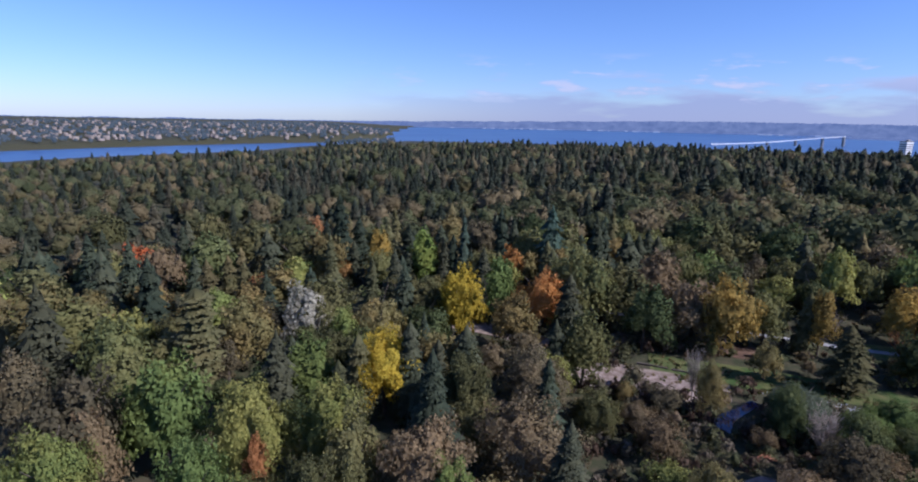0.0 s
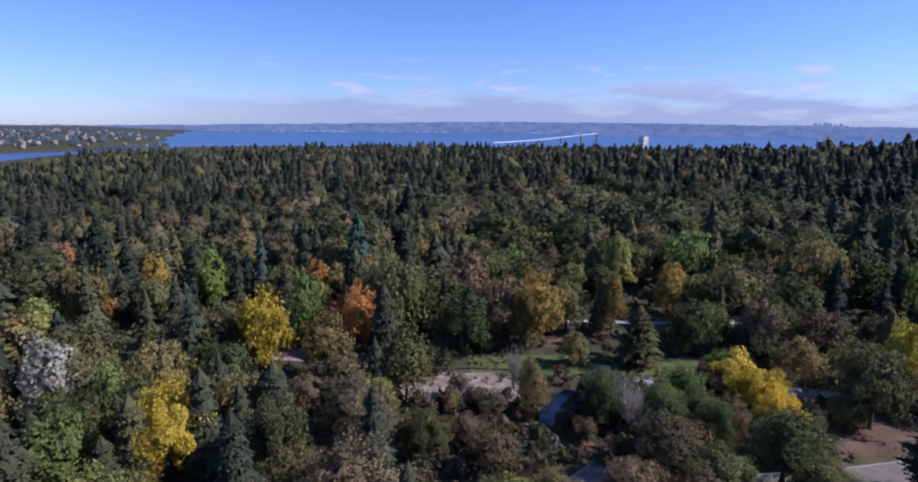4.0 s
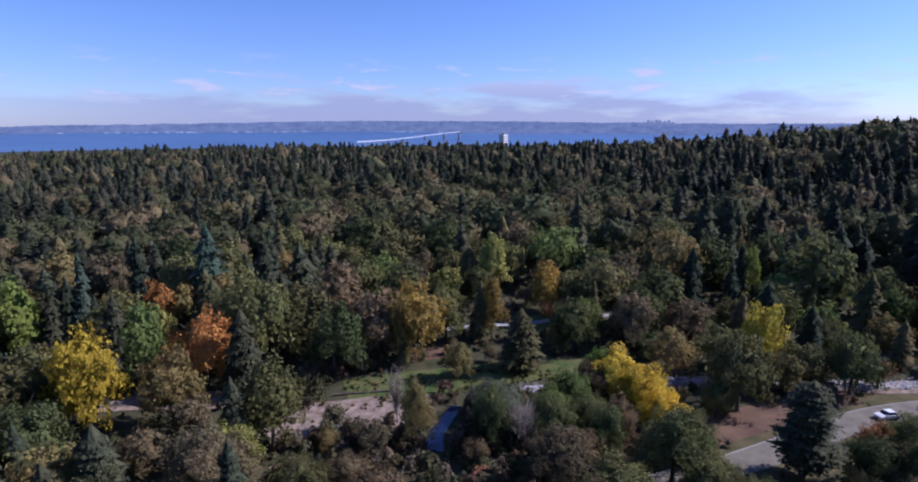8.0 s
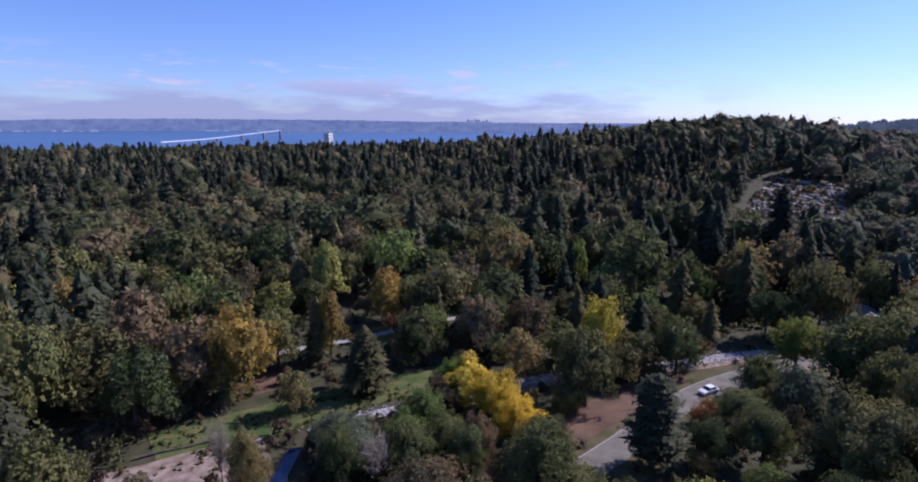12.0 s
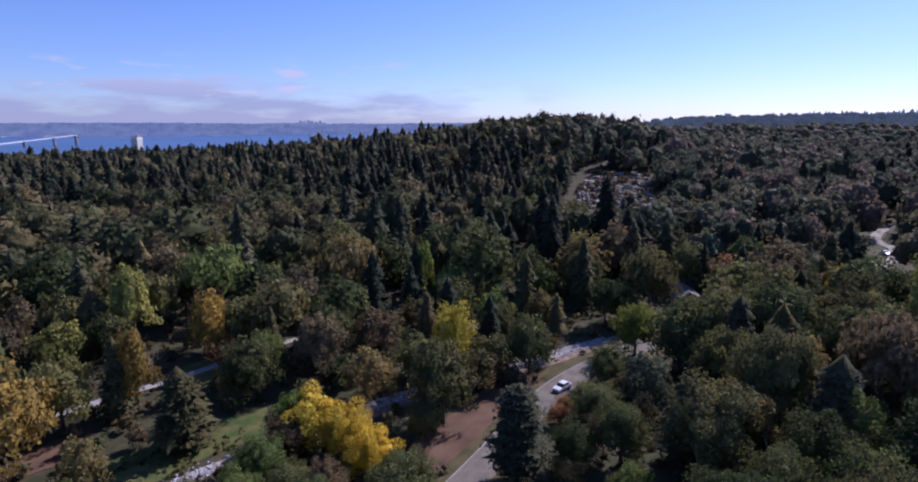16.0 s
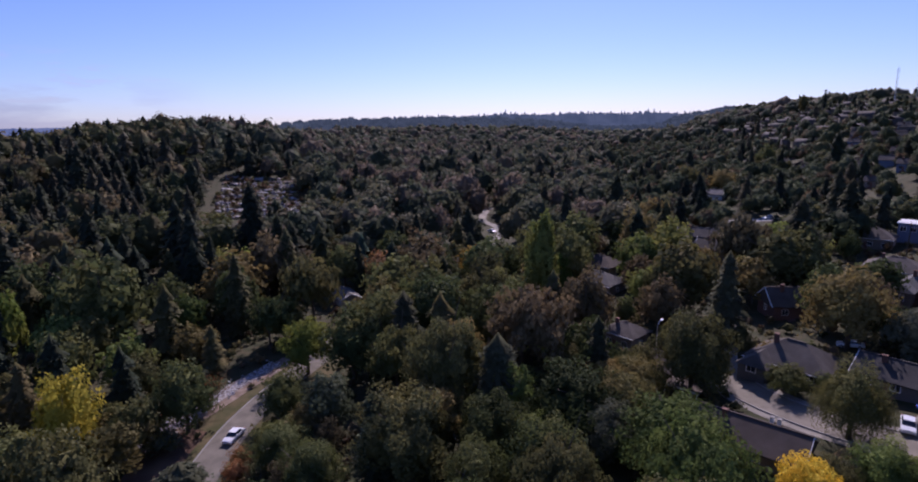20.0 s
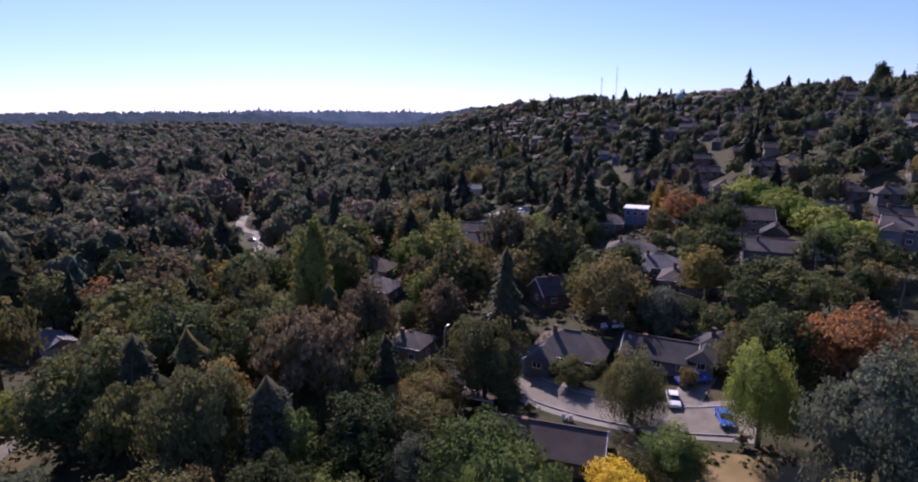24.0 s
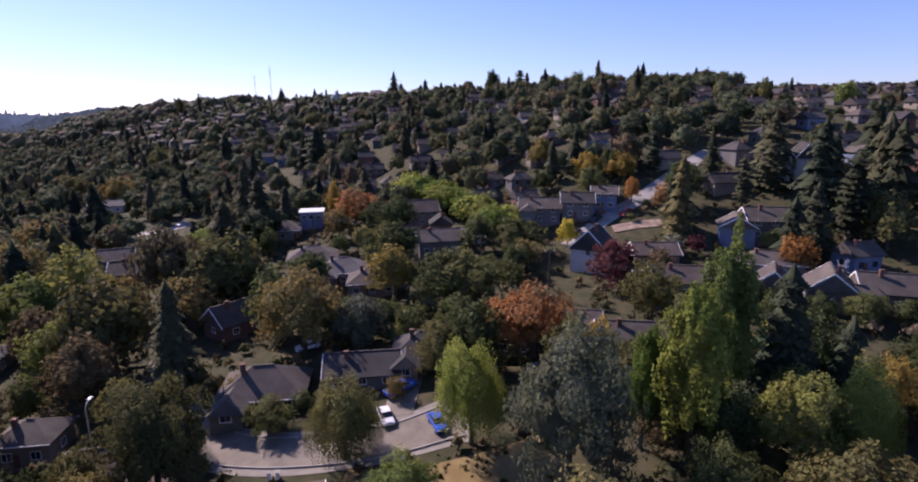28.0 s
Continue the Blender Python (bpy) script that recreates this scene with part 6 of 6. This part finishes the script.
# ---- vehicles ----
PAINTS = {"white": plain("car_white", (0.75, 0.76, 0.78), 0.25), "blue": plain("car_blue", (0.03, 0.12, 0.5), 0.25), "dark": plain("car_dark", (0.03, 0.03, 0.035), 0.25),
          "red": plain("car_red", (0.35, 0.04, 0.03), 0.25), "silver": plain("car_silver", (0.4, 0.41, 0.43), 0.3)}
LAMPS = {"head": plain("headlight_glass", (0.7, 0.72, 0.75), 0.1), "tail": plain("tail_light", (0.4, 0.02, 0.02), 0.2)}
SIDES = {
    "sedan": ((-2.3, 0.35), (-2.32, 0.8), (-1.6, 0.95), (1.15, 0.98), (2.2, 0.8), (2.3, 0.5), (2.2, 0.3)),
    "pickup": ((-2.7, 0.5), (-2.72, 1.1), (-0.6, 1.12), (1.5, 1.14), (2.6, 1.0), (2.72, 0.6), (2.6, 0.42)),
    "van": ((-2.6, 0.4), (-2.62, 1.2), (-1.2, 1.22), (1.7, 1.2), (2.45, 0.95), (2.55, 0.6), (2.45, 0.35)),
}
CABS = {
    "sedan": ((-1.7, 0.93), (-1.05, 1.42), (0.35, 1.44), (1.2, 0.95)),
    "pickup": ((-0.55, 1.1), (-0.45, 1.78), (0.75, 1.8), (1.55, 1.12)),
    "van": ((-2.58, 1.18), (-2.5, 2.15), (1.0, 2.2), (1.85, 1.2)),
}


def slab(profile, half, narrow=1.0, grow=0.0):
    """A solid from a side outline, drawn in towards its top."""
    bm = bmesh.new()
    zs = [z for _, z in profile]
    lo, hi = min(zs), max(zs)
    rows = []
    for s in (-1, 1):
        rows.append([bm.verts.new((x, s * half * (1 - (1 - narrow) * (z - lo) / (hi - lo)) + s * grow, z)) for x, z in profile])
    n = len(profile)
    for k in range(n):
        bm.faces.new((rows[0][k], rows[0][(k + 1) % n], rows[1][(k + 1) % n], rows[1][k]))
    bm.faces.new(rows[0][::-1])
    bm.faces.new(rows[1])
    bmesh.ops.recalc_face_normals(bm, faces=bm.faces)
    bmesh.ops.bevel(bm, geom=[e for e in bm.edges], offset=0.06, segments=1, affect="EDGES")
    return bm


def vehicle(kind, x, y, turn, paint, label):
    """A parked vehicle with body, glass, roof, wheels and lights."""
    e = 1.5
    dx, dy = math.cos(radians(turn)), math.sin(radians(turn))
    slope = (float(ground_z(x + dx * e, y + dy * e)) - float(ground_z(x - dx * e, y - dy * e))) / (2 * e)
    m = pose(x, y, float(ground_z(x, y)) + 0.17, 0, 0, turn) @ Matrix.Rotation(-math.atan(slope), 4, "Y")
    car = thing({"sedan": "car", "pickup": "pickup_truck", "van": "van"}[kind], m, label, "car", "parked vehicles")
    part("body", slab(SIDES[kind], 0.9, 0.97), PAINTS[paint], car)
    cab = CABS[kind]
    glass = part("cabin_glass", slab(cab, 0.84, 0.8), PANE, car, "dark glass")
    x1, x2, zt = cab[1][0], cab[2][0], max(cab[1][1], cab[2][1])
    part("roof", boxes(((x1 + x2) / 2, 0, zt + 0.02, x2 - x1 + 0.1, 1.36, 0.07)), PAINTS[paint], car)
    if kind == "van":
        part("side_panel", boxes((-1.2, 0, 1.66, 2.5, 1.66, 0.9)), PAINTS[paint], car)
    if kind == "pickup":
        part("bed", boxes((-1.65, 0, 1.1, 1.9, 1.5, 0.06)), DARK, car, "open load bed")
    for wx in (SIDES[kind][0][0] + 0.85, SIDES[kind][-1][0] - 0.75):
        for s in (-1, 1):
            bm = bmesh.new()
            bmesh.ops.create_cone(bm, cap_ends=True, segments=14, radius1=0.33, radius2=0.33, depth=0.22, matrix=Matrix.Translation((wx, s * 0.84, 0.33)) @ Matrix.Rotation(math.pi / 2, 4, "X"))
            wheel = part("wheel", bm, DARK, car)
            bm = bmesh.new()
            bmesh.ops.create_cone(bm, cap_ends=True, segments=10, radius1=0.2, radius2=0.17, depth=0.06, matrix=Matrix.Translation((wx, s * 0.96, 0.33)) @ Matrix.Rotation(-s * math.pi / 2, 4, "X"))
            part("rim", bm, STEEL, wheel)
    f, b = SIDES[kind][-2][0], SIDES[kind][0][0]
    for s in (-1, 1):
        part("headlight", boxes((f - 0.03, s * 0.62, 0.68, 0.1, 0.36, 0.14)), LAMPS["head"], car)
        part("tail_light", boxes((b, s * 0.7, 0.8, 0.08, 0.28, 0.16)), LAMPS["tail"], car)
    return car


vehicle("sedan", 85.6, -44.2, 128, "white", "white sedan parked at the kerb")
vehicle("pickup", 86.3, -51.3, 235, "blue", "bright blue pickup truck parked on a driveway")
vehicle("sedan", 77.6, -44.2, 130, "blue", "bright blue car parked at the kerb")
vehicle("sedan", 131, -44.5, 225, "dark", "dark car parked in the shade of the street")
vehicle("sedan", 126.5, -40, 225, "silver", "silver car parked beside the street")
vehicle("sedan", 126.2, 52.6, 155, "white", "white car on the park road")
vehicle("sedan", 66.5, -131, 60, "dark", "dark car parked on the climbing street")
vehicle("sedan", 69, -135, 240, "dark", "dark car parked on the climbing street")
vehicle("sedan", 56, -145.5, 60, "red", "reddish car parked on the climbing street")
vehicle("sedan", 64, -142, 240, "dark", "dark car parked on the climbing street")
vehicle("sedan", 224, -150, 80, "white", "white car parked in the side street")
vehicle("sedan", 288, -47, 20, "white", "pale car on the valley road")
vehicle("sedan", 110, -62, 40, "white", "white car parked behind the houses")
vehicle("sedan", 66, -62, 30, "silver", "silver car parked under autumn trees")

# ---- street furniture ----


def street_lamp(x, y, turn):
    z = float(ground_z(x, y))
    lamp = thing("street_lamp", pose(x, y, z, 0, 0, turn), "grey street lamp with a white lamp head", "street lamp", "street lamps")
    part("pole", mesh_of("pole", *tube([(0, 0, -0.5), (0, 0, 4), (0, 0, 7.4)], [0.14, 0.11, 0.08], 8), STEEL, True), STEEL, lamp)
    part("arm", mesh_of("arm", *tube([(0, 0, 7.3), (0.7, 0, 7.9), (1.5, 0, 8.0)], [0.06, 0.05, 0.05], 6), STEEL, True), STEEL, lamp)
    part("lamp_head", boxes((1.8, 0, 7.97, 0.9, 0.4, 0.18)), LAMPWHITE, lamp)


street_lamp(125, -29.5, -60)


def power_pole(x, y, turn):
    z = float(ground_z(x, y))
    p = thing("power_pole", pose(x, y, z, 0, 0, turn), "weathered wooden power pole with a crossarm", "power pole", "power poles")
    part("pole", mesh_of("pole", *tube([(0, 0, -0.6), (0, 0, 6), (0, 0, 11)], [0.17, 0.15, 0.11], 8), BARK, True), BARK, p)
    part("crossarm", boxes((0, 0, 10.3, 2.4, 0.14, 0.16)), BARK, p)
    for k in (-1, 0, 1):
        part("insulator", boxes((k, 0, 10.5, 0.1, 0.1, 0.24)), LAMPWHITE, p)
    return np.array([x, y, z + 10.6])


tops = [power_pole(*q) for q in ((150, -128, 30), (128, -116, 30), (108, -112, 30), (88, -104, 30), (70, -94, 30), (52, -84, 30))]
for k in range(len(tops) - 1):
    for off in (-0.9, 0.9):
        a, b = tops[k] + [0, off, 0], tops[k + 1] + [0, off, 0]
        line = [a + (b - a) * u - [0, 0, 2.2 * u * (1 - u)] for u in np.linspace(0, 1, 7)]
        tagged(new("power_line", mesh_of("power_line", *tube(line, [0.03] * 7, 4), DARK)), "thin dark power line sagging between poles", "cable", "power lines")

# orange site fence and pale rocks along the new trail
ORANGE = plain("orange_plastic", (0.55, 0.12, 0.03), 0.6)
fence = thing("site_fence", pose(0, 0, 0), "orange plastic site fence beside the trail", "fence")
for k in range(9):
    x, y = 126 + 2.1 * k, 74.5 - 1.5 * k
    part("post", boxes((x, y, 0.6, 0.08, 0.08, 1.2)), STEEL, fence)
    if k < 8:
        for s in range(4):
            part("slat", boxes((0, 0, 0, 2.5, 0.02, 0.14)), ORANGE, fence, at=pose(x + 1.05, y - 0.75, 0.35 + 0.25 * s, 0, 0, -35.5))
pv, pf, n = [], [], 0
for _ in range(900):
    k = rng.uniform(0, len(TRAIL) - 1.01)
    a, b = np.array(TRAIL[int(k)]), np.array(TRAIL[int(k) + 1])
    q = a + (b - a) * (k % 1) + rng.normal(size=2) * 1.3
    v, f = ball(np.array([q[0], q[1], float(ground_z(*q)) + 0.22]), np.array([1, 1, 0.7]) * rng.uniform(0.08, 0.26), rng, 6, 4, 0.3)
    pv.append(v)
    pf.append(f + n)
    n += len(v)
tagged(new("crushed_rock", mesh_of("crushed_rock", np.concatenate(pv), np.concatenate(pf), surface("pale_rock", (0.34, 0.35, 0.38), (0.52, 0.52, 0.54), 2.0))), "pale broken rocks strewn along the new trail", "rocks", kind="stuff")
for x, y, l, a in ((46.5, 119.5, 7, -25), (52, 116.8, 4, -25), (20, 131.5, 4, 30), (87, 76, 5, -30)):
    log = tagged(new("log", mesh_of("log", *tube([(-l / 2, 0, 0.25), (0, 0.15, 0.28), (l / 2, 0, 0.25)], [0.28, 0.26, 0.2], 8), BARK, True)), "weathered grey-brown log lying on the ground", "log")
    log.matrix_basis = pose(x, y, float(ground_z(x, y)), 0, 0, a)

pv, pf, n = [], [], 0
for _ in range(420):
    k = rng.integers(0, 7)
    q = np.array([352 + 18 * k + rng.normal() * 4 + 3, rng.uniform(44, 92) + k])
    v, f = ball(np.array([q[0], q[1], float(ground_z(*q)) + 0.7]), np.array([rng.uniform(0.5, 2.6), rng.uniform(0.5, 2.2), 0.9]) * rng.uniform(0.5, 1.0), rng, 6, 4, 0.3)
    pv.append(v)
    pf.append(f + n)
    n += len(v)
tagged(new("garden_stones", mesh_of("garden_stones", np.concatenate(pv), np.concatenate(pf), surface("garden_stone", (0.22, 0.2, 0.19), (0.4, 0.37, 0.35), 1.0))), "pale boulders and low dry walls of a terraced garden", "rocks", kind="stuff")

# carport and bins beside the street
carport = thing("carport", pose(108.4, -24.2, float(ground_z(108.4, -24.2)), 0, 0, 30), "open carport with a flat white-edged roof beside the house", "carport")
part("roof", boxes((0, 0, 2.45, 6.2, 4.2, 0.16)), ROOFS[2], carport)
for s in (-1, 1):
    part("fascia", boxes((0, s * 2.14, 2.45, 6.3, 0.08, 0.26)), TRIM, carport, "white fascia board")
    for t in (-1, 1):
        part("post", boxes((t * 2.8, s * 1.9, 1.1, 0.12, 0.12, 2.6)), TRIM, carport)
for x, y, turn in ((95.2, -30.0, 20), (94.2, -30.3, 35)):
    b = thing("wheeled_bin", pose(x, y, float(ground_z(x, y)) + 0.12, 0, 0, turn), "pale wheeled waste bin standing at the kerb", "bin", "bins at the kerb")
    part("body", boxes((0, 0, 0.52, 0.52, 0.6, 0.9)), LAMPWHITE, b)
    part("lid", boxes((0, 0.02, 1.0, 0.56, 0.66, 0.07)), KERB, b)
    for s in (-1, 1):
        part("wheel", boxes((s * 0.27, -0.24, 0.1, 0.06, 0.2, 0.2)), DARK, b)
# weathered red boards beside the bare earth
BOARD = surface("reddish_board", (0.22, 0.08, 0.05), (0.3, 0.13, 0.08), 2.0)
pile = thing("board_stack", pose(52.5, 83.5, 0.0, 0, 0, 20), "reddish weathered boards lying on bare earth", "boards")
for k in range(5):
    part("board", boxes((0, 0, 0, 4.2, 0.26, 0.08)), BOARD, pile, at=pose(0.2 * (k % 2), -0.7 + 0.34 * k, 0.12 + 0.05 * (k % 3), 0, 0, 4 * k - 8))
